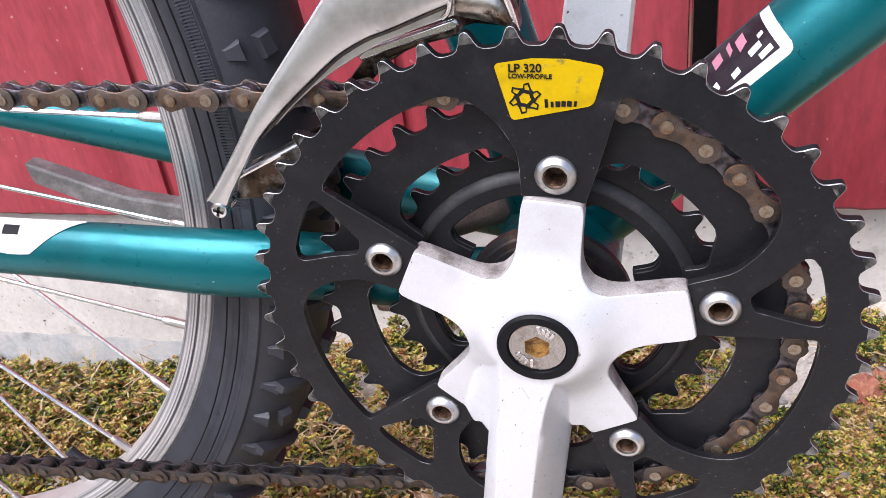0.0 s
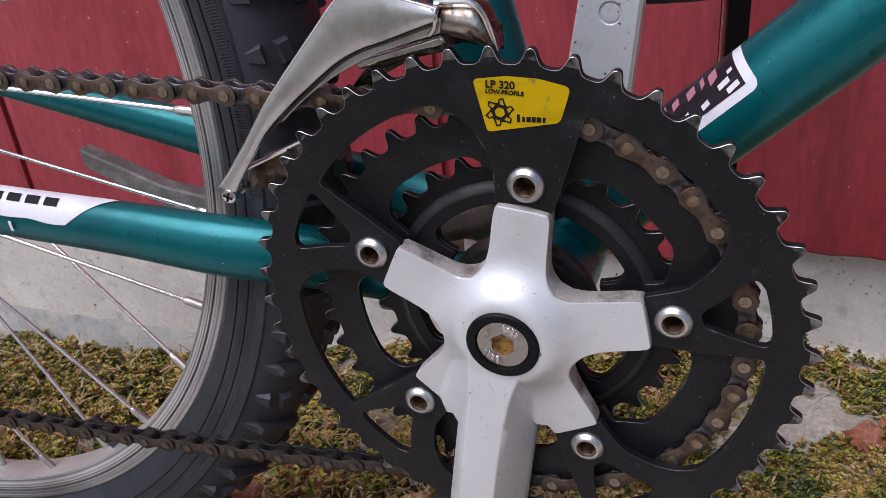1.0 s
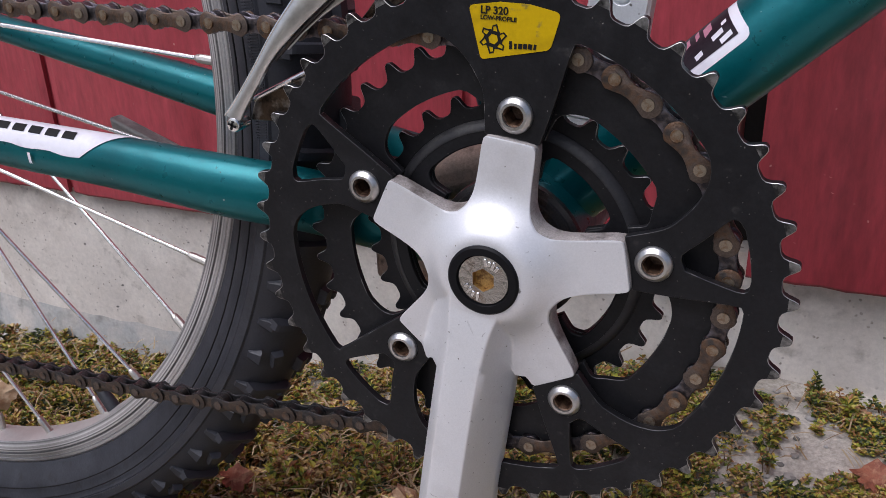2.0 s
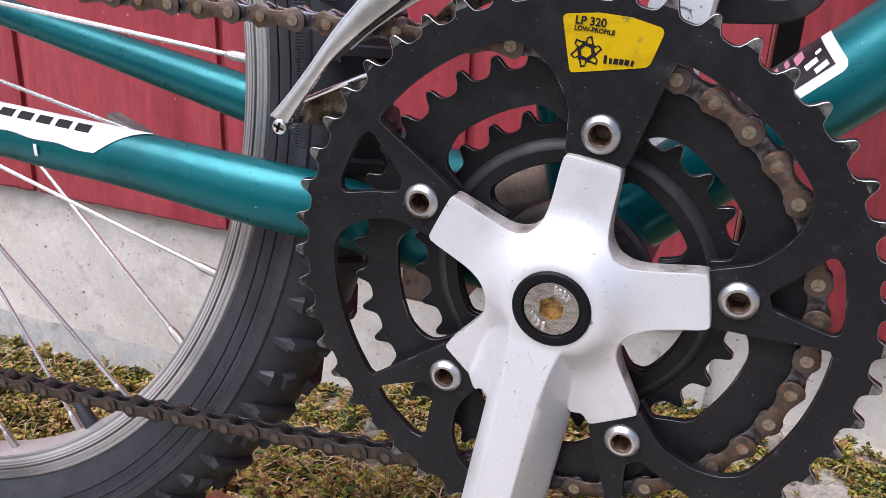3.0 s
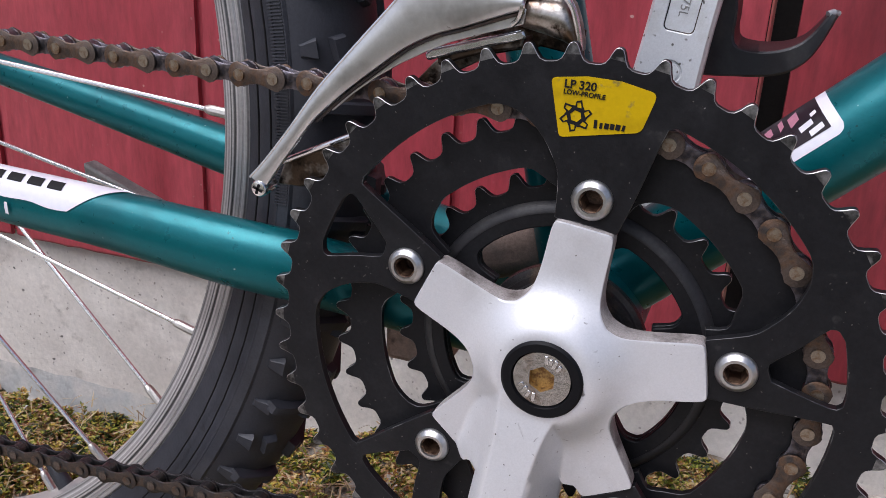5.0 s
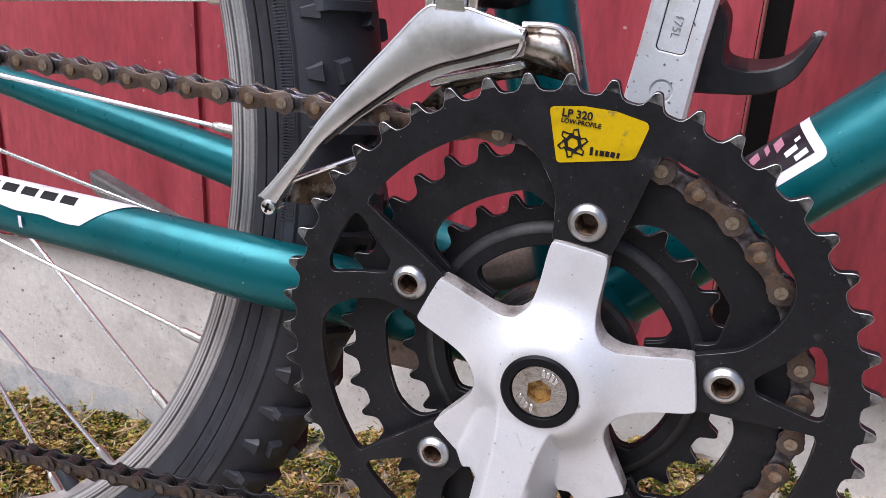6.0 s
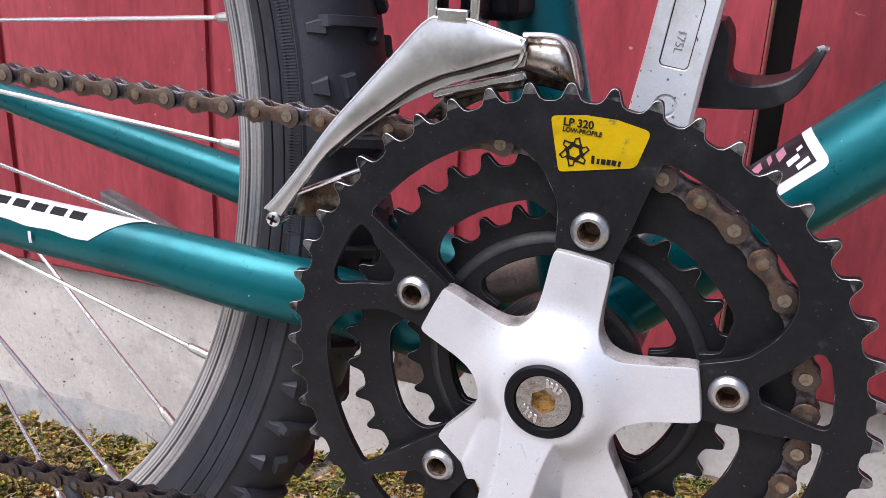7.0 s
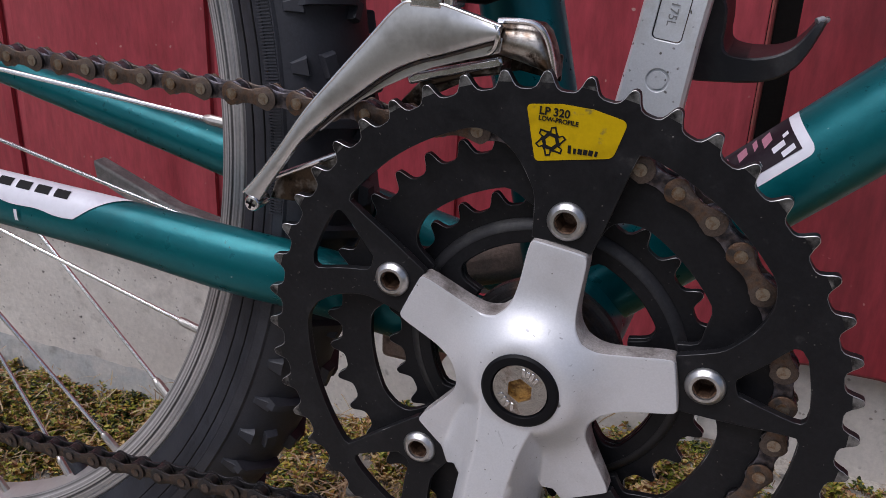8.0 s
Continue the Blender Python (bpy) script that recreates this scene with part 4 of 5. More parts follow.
def build_clip():
    """A wide plastic band with a short upright leg, hooked forward and narrowing to its tip."""
    n = 56
    inner = smooth_line([rel(28, 0, 109), rel(31.5, 0, 103), rel(32.3, 0, 95), rel(32.2, 0, 88.5), rel(34.5, 0, 84), rel(43, 0, 82.8), rel(52, 0, 84.2), rel(59, 0, 87.6), rel(63.5, 0, 92.6), rel(67.6, 0, 99.5)], n)
    outer = smooth_line([rel(14, 0, 109), rel(13, 0, 102), rel(12, 0, 92), rel(11, 0, 80), rel(16, 0, 71.5), rel(36, 0, 71.6), rel(52, 0, 73.6), rel(61, 0, 78.6), rel(66.2, 0, 86), rel(71.2, 0, 98.6)], n)
    bm = bmesh.new()
    rows = []
    for i, (p, q) in enumerate(zip(inner, outer)):
        f = i / (n - 1)
        y0 = float(np.interp(f, [0, 0.6, 1], [0.150, 0.150, 0.158]))
        y1 = float(np.interp(f, [0, 0.3, 0.6, 1], [0.186, 0.196, 0.190, 0.170]))
        d = (q - p)
        c = 0.0010 / max(d.length, 0.003)
        rows.append([bm.verts.new((*(p + d * k).xz, 0)) for k in (0, c, 1 - c, 1, 1, 0)])
        for v, y in zip(rows[-1], (y0 + 0.001, y0, y0, y0 + 0.001, y1, y1)):
            v.co = (v.co.x, y, v.co.y)
    for a, b in zip(rows, rows[1:]):
        for k in range(6):
            bm.faces.new((a[k], a[(k + 1) % 6], b[(k + 1) % 6], b[k]))
    bm.faces.new(rows[0])
    bm.faces.new(rows[-1][::-1])
    bmesh.ops.recalc_face_normals(bm, faces=bm.faces)
    return bm


SCUFFED = mat("scuffed_plastic", (0.010, 0.010, 0.012), 0.40, 0.0, spec=0.45, vary=[((0.030, 0.029, 0.030), 60, 0.5, 0.7)], grain=0.2, grain_scale=700, bump=0.08, bump_scale=900)
clip = part("toe_clip", build_clip(), SCUFFED, pedal, "black plastic toe clip with a scuffed tip", angle=40)
part("strap", sweep([rel(14, 160, 106), rel(17, 160, 125), pedal_at + Vector((0, 0.022, 0))], 0.0035, 10), PLASTIC, pedal, "black strap behind the crank")
part("scuffed_tip", sweep([rel(67.0, 158.5, 99.0), rel(69.2, 160, 99.9), rel(71.0, 165, 99.3)], 0.0014, 10), ALLOY, pedal, "scuffed pale tip")

# ---- front derailleur ----
TOP = [(-106, 45.5), (-100.5, 51.5), (-91, 63.5), (-81, 77), (-70, 89.5), (-59, 101.5), (-49, 112.2), (-43.5, 114.3), (-35.5, 114.2), (-26, 112.0), (-17, 109.6)]
LOW = [(-99.5, 43.5), (-95.5, 49.5), (-89.5, 57.6), (-82, 67.5), (-72, 76.8), (-62, 84.9), (-52, 92.4), (-43, 97), (-35, 99.6), (-25, 103.2), (-17.5, 105.8)]


def build_blade():
    """The outer cage plate: a blade swept between its two edges, bulged towards the near side and folded in at the top."""
    n, m = 64, 10
    top = smooth_line([(x, z, 0) for x, z in TOP], n)
    low = smooth_line([(x, z, 0) for x, z in LOW], n)
    bm = bmesh.new()
    rows = []
    for t, l in zip(top, low):
        row = []
        for j in range(m + 1):
            f = j / m
            p = l + (t - l) * f
            y = -2.2 - 0.8 * math.sin(math.pi * min(1.0, f * 1.05)) ** 0.7
            row.append(bm.verts.new(rel(p.x, y, p.y)))
        row.append(bm.verts.new(rel(t.x, 1.2, t.y)))
        row.append(bm.verts.new(rel(l.x, -0.4, l.y)))
        rows.append(row)
    k = m + 3
    for a, b in zip(rows, rows[1:]):
        for j in range(k):
            bm.faces.new((a[j], a[(j + 1) % k], b[(j + 1) % k], b[j]))
    bm.faces.new(rows[0])
    bm.faces.new(rows[-1][::-1])
    bmesh.ops.recalc_face_normals(bm, faces=bm.faces)
    return bm


cage = part("derailleur_cage", build_blade(), SATIN, bicycle, "brushed steel front derailleur cage", bevel=0.0003, angle=50)
LOWER = [(-78.5, 71.5), (-70, 80), (-57, 89.5), (-45.5, 96.5), (-34, 101.5), (-22, 105), (-17, 106), (-17.5, 101.6), (-28, 98.4), (-39, 94.8), (-46, 91.6), (-54, 87.4), (-62, 82.4), (-70, 76.4), (-77, 70.2)]
part("lower_flange", plate([[(x / 1000, z / 1000) for x, z in LOWER]], 0.0004, 0.0014), SATIN, cage, bevel=0.0004)
# dark bead that follows the blade's lower edge
part("dark_groove", sweep(smooth_line([rel(x + 0.2, -0.6, z - 0.7) for x, z in LOW[3:]], 40), 0.0006, 8), GREASE, cage)
def build_cage_end():
    """The hood at the cage's end, bulged towards the near side and turned down along its outer edge."""
    bm = bmesh.new()
    rows = []
    for i in range(25):
        x = -19.5 + 17.6 * i / 24
        top = float(np.interp(x, [-19.5, -12, -8, -5.6, -3.6, -1.9], [110.2, 110.4, 110.0, 108.0, 103.5, 97.2]))
        low = float(np.interp(x, [-19.5, -12, -6, -1.9], [100.8, 99.2, 97.6, 94.6]))
        row = []
        for j in range(13):
            f = j / 12
            y = 5.5 - 4.6 * math.sin(math.pi * (0.10 + 0.86 * f)) ** 0.7 + 1.6 * max(0.0, (x + 6) / 4)
            row.append(bm.verts.new(rel(x, y, low + (top - low) * f)))
        row += [bm.verts.new(rel(x, 13, top - 0.3)), bm.verts.new(rel(x, 13, low + 0.3))]
        rows.append(row)
    k = len(rows[0])
    for a, b in zip(rows, rows[1:]):
        for j in range(k):
            bm.faces.new((a[j], a[(j + 1) % k], b[(j + 1) % k], b[j]))
    bm.faces.new(rows[0])
    bm.faces.new(rows[-1][::-1])
    bmesh.ops.recalc_face_normals(bm, faces=bm.faces)
    return bm


part("cage_end", build_cage_end(), STAINED, cage, "brown-stained bright hood at the end of the cage", angle=50)
part("bright_edge", sweep(smooth_line([rel(-18.6, 1.0, 110.6), rel(-12, 1.0, 111.0), rel(-7.6, 1.4, 110.4), rel(-4.8, 2.0, 107.6), rel(-3.0, 3.0, 102.5), rel(-1.6, 4.0, 95.5)], 30), 0.0009, 10), CHROME, cage)
part("bright_edge", sweep(smooth_line([rel(-18.3, -1.9, 109.6), rel(-17.5, -2.2, 106.5), rel(-18.6, -1.2, 103.2), rel(-20.5, -0.4, 101.4)], 16), 0.0008, 10), CHROME, cage)
# thin chrome bead added along the blade's top edge as its highlight
part("rim_highlight", sweep(smooth_line([rel(x + 0.1, -2.1, z - 0.1) for x, z in TOP], 60), 0.0005, 8), CHROME, cage)
INNER = [(-101, 44), (-97, 50.5), (-84, 55.5), (-70, 63), (-60, 75), (-50, 86), (-43, 92.5), (-30, 98.5), (-16, 102), (-3, 100), (-3, 92), (-16, 94), (-30, 90.5), (-44, 83), (-56, 72), (-66, 58), (-82, 45), (-95, 40)]
part("inner_plate", plate([[(x / 1000, z / 1000) for x, z in INNER]], 0.0165, 0.0180), DIRTY, cage, "grimy inner cage plate", bevel=0.0004)
part("bright_edge", sweep([rel(-97, 4.5, 50.5), rel(-70, 4.5, 63.5)], 0.0010, 10), CHROME, cage)
LIP = [(-48, 90.6), (-45.5, 92.4), (-36, 95.0), (-28, 97.3), (-18, 100.2), (-17.0, 97.6), (-28, 94.2), (-36, 91.9), (-43.5, 89.6), (-47, 88.4)]
part("lower_lip", plate([[(x / 1000, z / 1000) for x, z in LIP]], 0.0030, 0.0050), CHROME, cage, "bright folded lip along the cage's lower edge", bevel=0.0008)
BRIDGE = [(-100, 42), (-97, 50.0), (-70, 63.0), (-72, 55), (-80, 48), (-90, 42.5)]
part("cage_bridge", plate([[(x / 1000, z / 1000) for x, z in BRIDGE]], 0.0045, 0.0165), DIRTY, cage, "grimy cage bridge", bevel=0.0008)
BRIDGE2 = [(-45, 92), (-18, 97.6), (-18, 94.6), (-30, 92), (-44, 87)]
part("cage_bridge", plate([[(x / 1000, z / 1000) for x, z in BRIDGE2]], 0.0045, 0.0150), DIRTY, cage, bevel=0.0008)
SC = rel(-102.2, 0, 42.2)
screw = part("cage_screw", lathe([(0.0029, 0.004), (0.0029, -0.0027), (0.0025, -0.0033), (0.0014, -0.0036), (0.0, -0.0037)], (SC.x, 0, SC.z), sides=32), CHROME, cage, "cross-head screw")
bm = bmesh.new()
for a in (20, 110):
    vs = box(bm, (-0.0018, -0.0039, -0.00042), (0.0018, -0.0030, 0.00042))
    bmesh.ops.transform(bm, matrix=Matrix.Translation((SC.x, 0, SC.z)) @ Matrix.Rotation(radians(a), 4, "Y"), verts=vs)
bmesh.ops.recalc_face_normals(bm, faces=bm.faces)
part("screw_slot", bm, INK, cage, smooth=False)
for x0, x1 in ((-48.2, -45.2), (-34.8, -31.8)):
    bm = bmesh.new()
    box(bm, tuple(rel(x0, -2.2, 112.4)), tuple(rel(x1, 9, 142)))
    bmesh.ops.recalc_face_normals(bm, faces=bm.faces)
    part("link_arm", bm, CHROME, cage, "polished arm of the forked link", bevel=0.0007)
bm = bmesh.new()
box(bm, tuple(rel(-45.0, -2.6, 112.6)), tuple(rel(-35.0, 0.4, 116.8)))
bmesh.ops.recalc_face_normals(bm, faces=bm.faces)
part("link_tongue", bm, CHROME, cage, bevel=0.0006)
part("link_barrel", sweep([rel(-45.1, 2.5, 123.2), rel(-34.9, 2.5, 123.2)], 0.0036, 24), SATIN, cage, "round barrel between the link arms")
part("band_clamp", sweep([rel(-34.0, 51, 136), rel(-38.5, 51, 154)], 0.0166, 32), PLASTIC, bicycle, "black band clamp round the seat tube", bevel=0.001)
bm = bmesh.new()
box(bm, tuple(rel(-43, 10, 113)), tuple(rel(-24, 34, 150)))
bmesh.ops.recalc_face_normals(bm, faces=bm.faces)
part("derailleur_body", bm, PLASTIC, bicycle, "dark derailleur body", bevel=0.003)

# ---- chain ----
PITCH = 0.0127


def chain_pins():
    """Pin places round the whole loop, from the front of the middle ring over the top and back underneath."""
    step = math.degrees(2 * math.asin(PITCH / 2 / 0.0769))
    pins = [(0.0769 * math.cos(radians(13.4 + step * k)), 0.0769 * math.sin(radians(13.4 + step * k))) for k in range(-11, 9)]
    tail = [Vector((x, z, 0)) for x, z in ((-0.006, 0.0768), (-0.1, 0.0772), (-0.21, 0.0790), (-0.32, 0.0805), (-0.40, 0.0815), (-0.43, 0.077), (-0.446, 0.060), (-0.443, 0.038), (-0.42, 0.024), (-0.395, 0.012), (-0.384, -0.02), (-0.394, -0.06), (-0.412, -0.085), (-0.408, -0.11), (-0.385, -0.119), (-0.278, -0.109), (-0.193, -0.1015), (-0.125, -0.0940), (-0.068, -0.0868), (-0.02, -0.0775))]
    fine = smooth_line(tail, 2500)
    here = Vector((*pins[-1], 0))
    for p in fine:
        if (p - here).length >= PITCH and (p.x < here.x - 0.004 or here.x < -0.02):
            here = here + (p - here).normalized() * PITCH
            pins.append((here.x, here.y))
    return pins


def chain_y(x, z):
    return 0.0074 + max(0.0, -x - 0.05) * 0.014


def link_plate(bm, y0, y1, half, r, waist):
    loop = []
    for s in (1, -1):
        for k in range(13):
            a = radians(-78 + 156 * k / 12)
            loop.append((s * (half + r * math.cos(a)), s * r * math.sin(a)))
        loop.append((s * half * 0.35, s * waist * 1.12))
        loop.append((0.0, s * waist))
        loop.append((-s * half * 0.35, s * waist * 1.12))
    n = len(loop)
    rims = []
    for y, k in ((y0, 0.90), (y0 + 0.00022, 1.0), (y1 - 0.00022, 1.0), (y1, 0.90)):
        rims.append([bm.verts.new((x - (1 - k) * (x - math.copysign(min(abs(x), half), x)), y, z * k)) for x, z in loop])
    bm.faces.new(rims[0])
    bm.faces.new(rims[-1][::-1])
    for p, q in zip(rims, rims[1:]):
        for k in range(n):
            bm.faces.new((p[k], q[k], q[(k + 1) % n], p[(k + 1) % n]))


def cyl(bm, x, y0, y1, r, n=12):
    a = [bm.verts.new((x + r * math.cos(2 * math.pi * k / n), y0, r * math.sin(2 * math.pi * k / n))) for k in range(n)]
    b = [bm.verts.new((x + r * math.cos(2 * math.pi * k / n), y1, r * math.sin(2 * math.pi * k / n))) for k in range(n)]
    bm.faces.new(a)
    bm.faces.new(b[::-1])
    for k in range(n):
        bm.faces.new((a[k], b[k], b[(k + 1) % n], a[(k + 1) % n]))


def link_mesh(outer, material, name):
    bm = bmesh.new()
    for s in (-1, 1):
        if outer:
            link_plate(bm, *sorted((s * 0.0026, s * 0.0035)), 0.00635, 0.0043, 0.0024)
        else:
            link_plate(bm, *sorted((s * 0.0015, s * 0.00245)), 0.00635, 0.0042, 0.0026)
    count = len(bm.faces)
    for x in (-0.00635, 0.00635):
        cyl(bm, x, -0.0041, 0.0041, 0.0020, 14) if outer else cyl(bm, x, -0.00149, 0.00149, 0.0038, 16)
    bm.faces.ensure_lookup_table()
    if outer:
        for f in bm.faces[count:]:
            f.material_index = 1
    bmesh.ops.recalc_face_normals(bm, faces=bm.faces)
    me = bpy.data.meshes.new(name)
    bm.to_mesh(me)
    bm.free()
    me.materials.append(material)
    me.materials.append(PIN if material is RUST else RUST)
    me.shade_smooth()
    me.set_sharp_from_angle(angle=radians(40))
    return me


def build_chain():
    pins = chain_pins()
    meshes = {(o, m): link_mesh(o, GREASE if m == "grease" else RUST if o else INNER_LINK, ("outer" if o else "inner") + "_link") for o in (True, False) for m in ("rust", "grease")}
    chain = None
    for i, ((x0, z0), (x1, z1)) in enumerate(zip(pins, pins[1:] + pins[:1])):
        gap = math.hypot(x1 - x0, z1 - z0)
        outer = i % 2 == 1
        low = z0 < -0.083 or z1 < -0.083
        a = Vector((BB.x + x0, chain_y(x0, z0), BB.z + z0))
        b = Vector((BB.x + x1, chain_y(x1, z1), BB.z + z1))
        d = (b - a).normalized()
        yv = (Vector((0, 1, 0)) - d * d.y).normalized()
        m = Matrix((d, yv, d.cross(yv))).transposed().to_4x4()
        m.translation = (a + b) / 2
        if gap > PITCH * 1.25 or gap < PITCH * 0.8:
            m = m @ Matrix.Diagonal((gap / PITCH, 1, 1, 1))
        me = meshes[outer, "grease" if low else "rust"]
        ob = new("chain" if chain is None else ("outer_link" if outer else "inner_link"), me)
        ob.matrix_basis = m if chain is None else chain.matrix_basis.inverted() @ m
        if chain is None:
            chain = ob
            ob.parent = bicycle
            ob.matrix_parent_inverse = Matrix.Translation(-bicycle.location)
            tagged(ob, "rusty roller chain running on the middle chainring")
        else:
            ob.parent = chain
    return chain


chain = build_chain()

# ---- rear wheel ----
HUB = Vector((-0.4085, 0.050, 0.3237))
VALVE = -54.7
R_IN, R_OUT = 0.2640, 0.2776
RIM = [(R_IN, -0.0085), (R_IN + 0.004, -0.0112), (R_IN + 0.0062, -0.0116), (R_IN + 0.0066, -0.0112), (R_IN + 0.0072, -0.0117), (R_IN + 0.0098, -0.0119), (R_IN + 0.0102, -0.0115), (R_IN + 0.0106, -0.0120), (R_OUT - 0.001, -0.0122), (R_OUT, -0.0114), (R_OUT, 0.0114), (R_OUT - 0.001, 0.0122), (R_IN + 0.004, 0.0112), (R_IN, 0.0085), (R_IN - 0.0015, 0.003), (R_IN - 0.0015, -0.003)]


def brushed_rim():
    m = mat("worn_brake_track", (0.47, 0.46, 0.46), 0.36, 0.65, vary=[((0.15, 0.142, 0.138), 4, 0.42, 0.60)], grain=0.14, grain_scale=700)
    nt = m.node_tree
    geo = nt.nodes.new("ShaderNodeNewGeometry")
    sub = nt.nodes.new("ShaderNodeVectorMath")
    sub.operation = "SUBTRACT"
    sub.inputs[1].default_value = HUB
    nt.links.new(geo.outputs["Position"], sub.inputs[0])
    flat = nt.nodes.new("ShaderNodeVectorMath")
    flat.operation, flat.inputs[1].default_value = "MULTIPLY", (1, 0, 1)
    nt.links.new(sub.outputs[0], flat.inputs[0])
    ln = nt.nodes.new("ShaderNodeVectorMath")
    ln.operation = "LENGTH"
    nt.links.new(flat.outputs[0], ln.inputs[0])
    ramp = nt.nodes.new("ShaderNodeTexNoise")
    ramp.noise_dimensions = "1D"
    ramp.inputs["Scale"].default_value, ramp.inputs["Detail"].default_value = 700.0, 5.0
    nt.links.new(ln.outputs["Value"], ramp.inputs["W"])
    rr = nt.nodes.new("ShaderNodeMapRange")
    for key, v in (("From Min", 0.3), ("From Max", 0.7), ("To Min", 0.22), ("To Max", 1.45)):
        rr.inputs[key].default_value = v
    nt.links.new(ramp.outputs["Fac"], rr.inputs["Value"])
    bsdf = nt.nodes["Principled BSDF"]
    hs = nt.nodes.new("ShaderNodeHueSaturation")
    nt.links.new(bsdf.inputs["Base Color"].links[0].from_socket, hs.inputs["Color"])
    nt.links.new(rr.outputs[0], hs.inputs["Value"])
    nt.links.new(hs.outputs[0], bsdf.inputs["Base Color"])
    return m


RIM_BED = mat("satin_rim_bed", (0.44, 0.425, 0.41), 0.42, 0.5, vary=[((0.33, 0.315, 0.30), 14, 0.48, 0.68)], grain=0.08, grain_scale=500)


def build_rim():
    bm = lathe(RIM, tuple(HUB), sides=180, closed=True)
    for f in bm.faces:
        c = f.calc_center_median()
        f.material_index = 1 if math.hypot(c.x - HUB.x, c.z - HUB.z) < R_IN + 0.0012 else 0
    return bm


rear_wheel = part("rear_wheel", build_rim(), brushed_rim(), bicycle, "spoked alloy rear wheel with a scored rim", edge_mat=RIM_BED, angle=25)


def build_tyre():
    """Carcass with bead groove and moulded lines, then the knobs of the tread."""
    prof = []
    for deg in range(-112, 113, 7):
        a = radians(deg)
        half, rise = 0.0255, 0.0245
        r = 0.2985 + rise * math.cos(a)
        y = half * math.sin(a)
        if abs(deg) > 95:
            y *= 0.9
        prof.append((r, y))
    prof = [(R_OUT - 0.001, -0.0100), (R_OUT + 0.0005, -0.0128)] + prof[1:-1] + [(R_OUT + 0.0005, 0.0128), (R_OUT - 0.001, 0.0100)]
    bm = lathe(prof, tuple(HUB), sides=180, closed=True)
    for f in bm.faces:
        c = f.calc_center_median()
        r = math.hypot(c.x - HUB.x, c.z - HUB.z)
        f.material_index = 1 if r < 0.303 else 0

    def knob(ang, y, length, width, tall, skew, r0, wedge=1.0):
        a = radians(ang)
        rad, tan = Vector((math.cos(a), 0, math.sin(a))), Vector((-math.sin(a), 0, math.cos(a)))
        lean = y / 0.0255 * 0.95
        nrm = (rad * math.cos(lean) + Vector((0, 1, 0)) * math.sin(lean)).normalized()
        across = tan.cross(nrm)
        base = HUB + rad * (r0 + 0.0245 * math.cos(math.asin(max(-1, min(1, y / 0.0255))))) + Vector((0, y, 0)) - nrm * 0.0015
        t2 = (tan + across * skew).normalized()
        w2 = nrm.cross(t2)
        vs = []
        outer = 1 if w2.y * y > 0 else -1
        for h, k in ((0, 1.12), (tall * 0.62 + 0.0015, 1.0), (tall * 0.85 + 0.0015, 0.84)):
            for sx, sy in ((-1, -1), (1, -1), (1, 1), (-1, 1)):
                vs.append(bm.verts.new(base + nrm * (h * wedge if sy == outer else h) + t2 * sx * length / 2 * k * (0.35 + 0.65 * wedge if sy == outer else 1.0) + w2 * sy * width / 2 * k))
        for f in ((0, 3, 2, 1), (8, 9, 10, 11), (0, 1, 5, 4), (1, 2, 6, 5), (2, 3, 7, 6), (3, 0, 4, 7), (4, 5, 9, 8), (5, 6, 10, 9), (6, 7, 11, 10), (7, 4, 8, 11)):
            bm.faces.new([vs[i] for i in f])

    n = 46
    for k in range(n):
        a = 360 * k / n + 8.6
        half = 180 / n
        for s in (-1, 1):
            b = a + (half * 0.5 if s > 0 else 0)
            # a squared shoulder block with a bar running in to a hooked end, then a tall narrow block with a low one behind it
            knob(b, s * 0.0226, 0.0060, 0.0066, 0.0044, 0.0, 0.2985, 0.3)
            knob(b + 0.1, s * 0.0140, 0.0040, 0.0210, 0.0044, -0.14 * s, 0.2985)
            knob(b - 0.85, s * 0.0040, 0.0076, 0.0038, 0.0038, -0.6 * s, 0.2985)
            knob(b + half, s * 0.0228, 0.0072, 0.0056, 0.0044, 0.1 * s, 0.2985, 0.3)
            knob(b + half, s * 0.0160, 0.0082, 0.0052, 0.0036, 0.2 * s, 0.2985)
        knob(a + half * 0.6, 0.0, 0.0080, 0.0060, 0.0042, 0.0, 0.2985)
    # fine moulded ribs round the shoulder
    for k in range(0, 1650):
        a = radians(360 * k / 1650)
        if not (-6 < (math.degrees(a) + 180) % 360 - 180 < 35):
            continue
        rad, tan = Vector((math.cos(a), 0, math.sin(a))), Vector((-math.sin(a), 0, math.cos(a)))
        ends = [HUB + rad * (0.2985 + 0.0248 * math.cos(radians(g))) + Vector((0, 0.0258 * math.sin(radians(g)), 0)) for g in (-93, -81)]
        vs = [bm.verts.new(p + tan * v * 0.00026 + Vector((0, w, 0))) for w in (0.001, -0.0008) for p, v in ((ends[0], -1), (ends[1], -1), (ends[1], 1), (ends[0], 1))]
        for f in ((4, 5, 6, 7), (0, 1, 5, 4), (1, 2, 6, 5), (2, 3, 7, 6), (3, 0, 4, 7)):
            bm.faces.new([vs[i] for i in f])
    bmesh.ops.recalc_face_normals(bm, faces=bm.faces)
    return bm


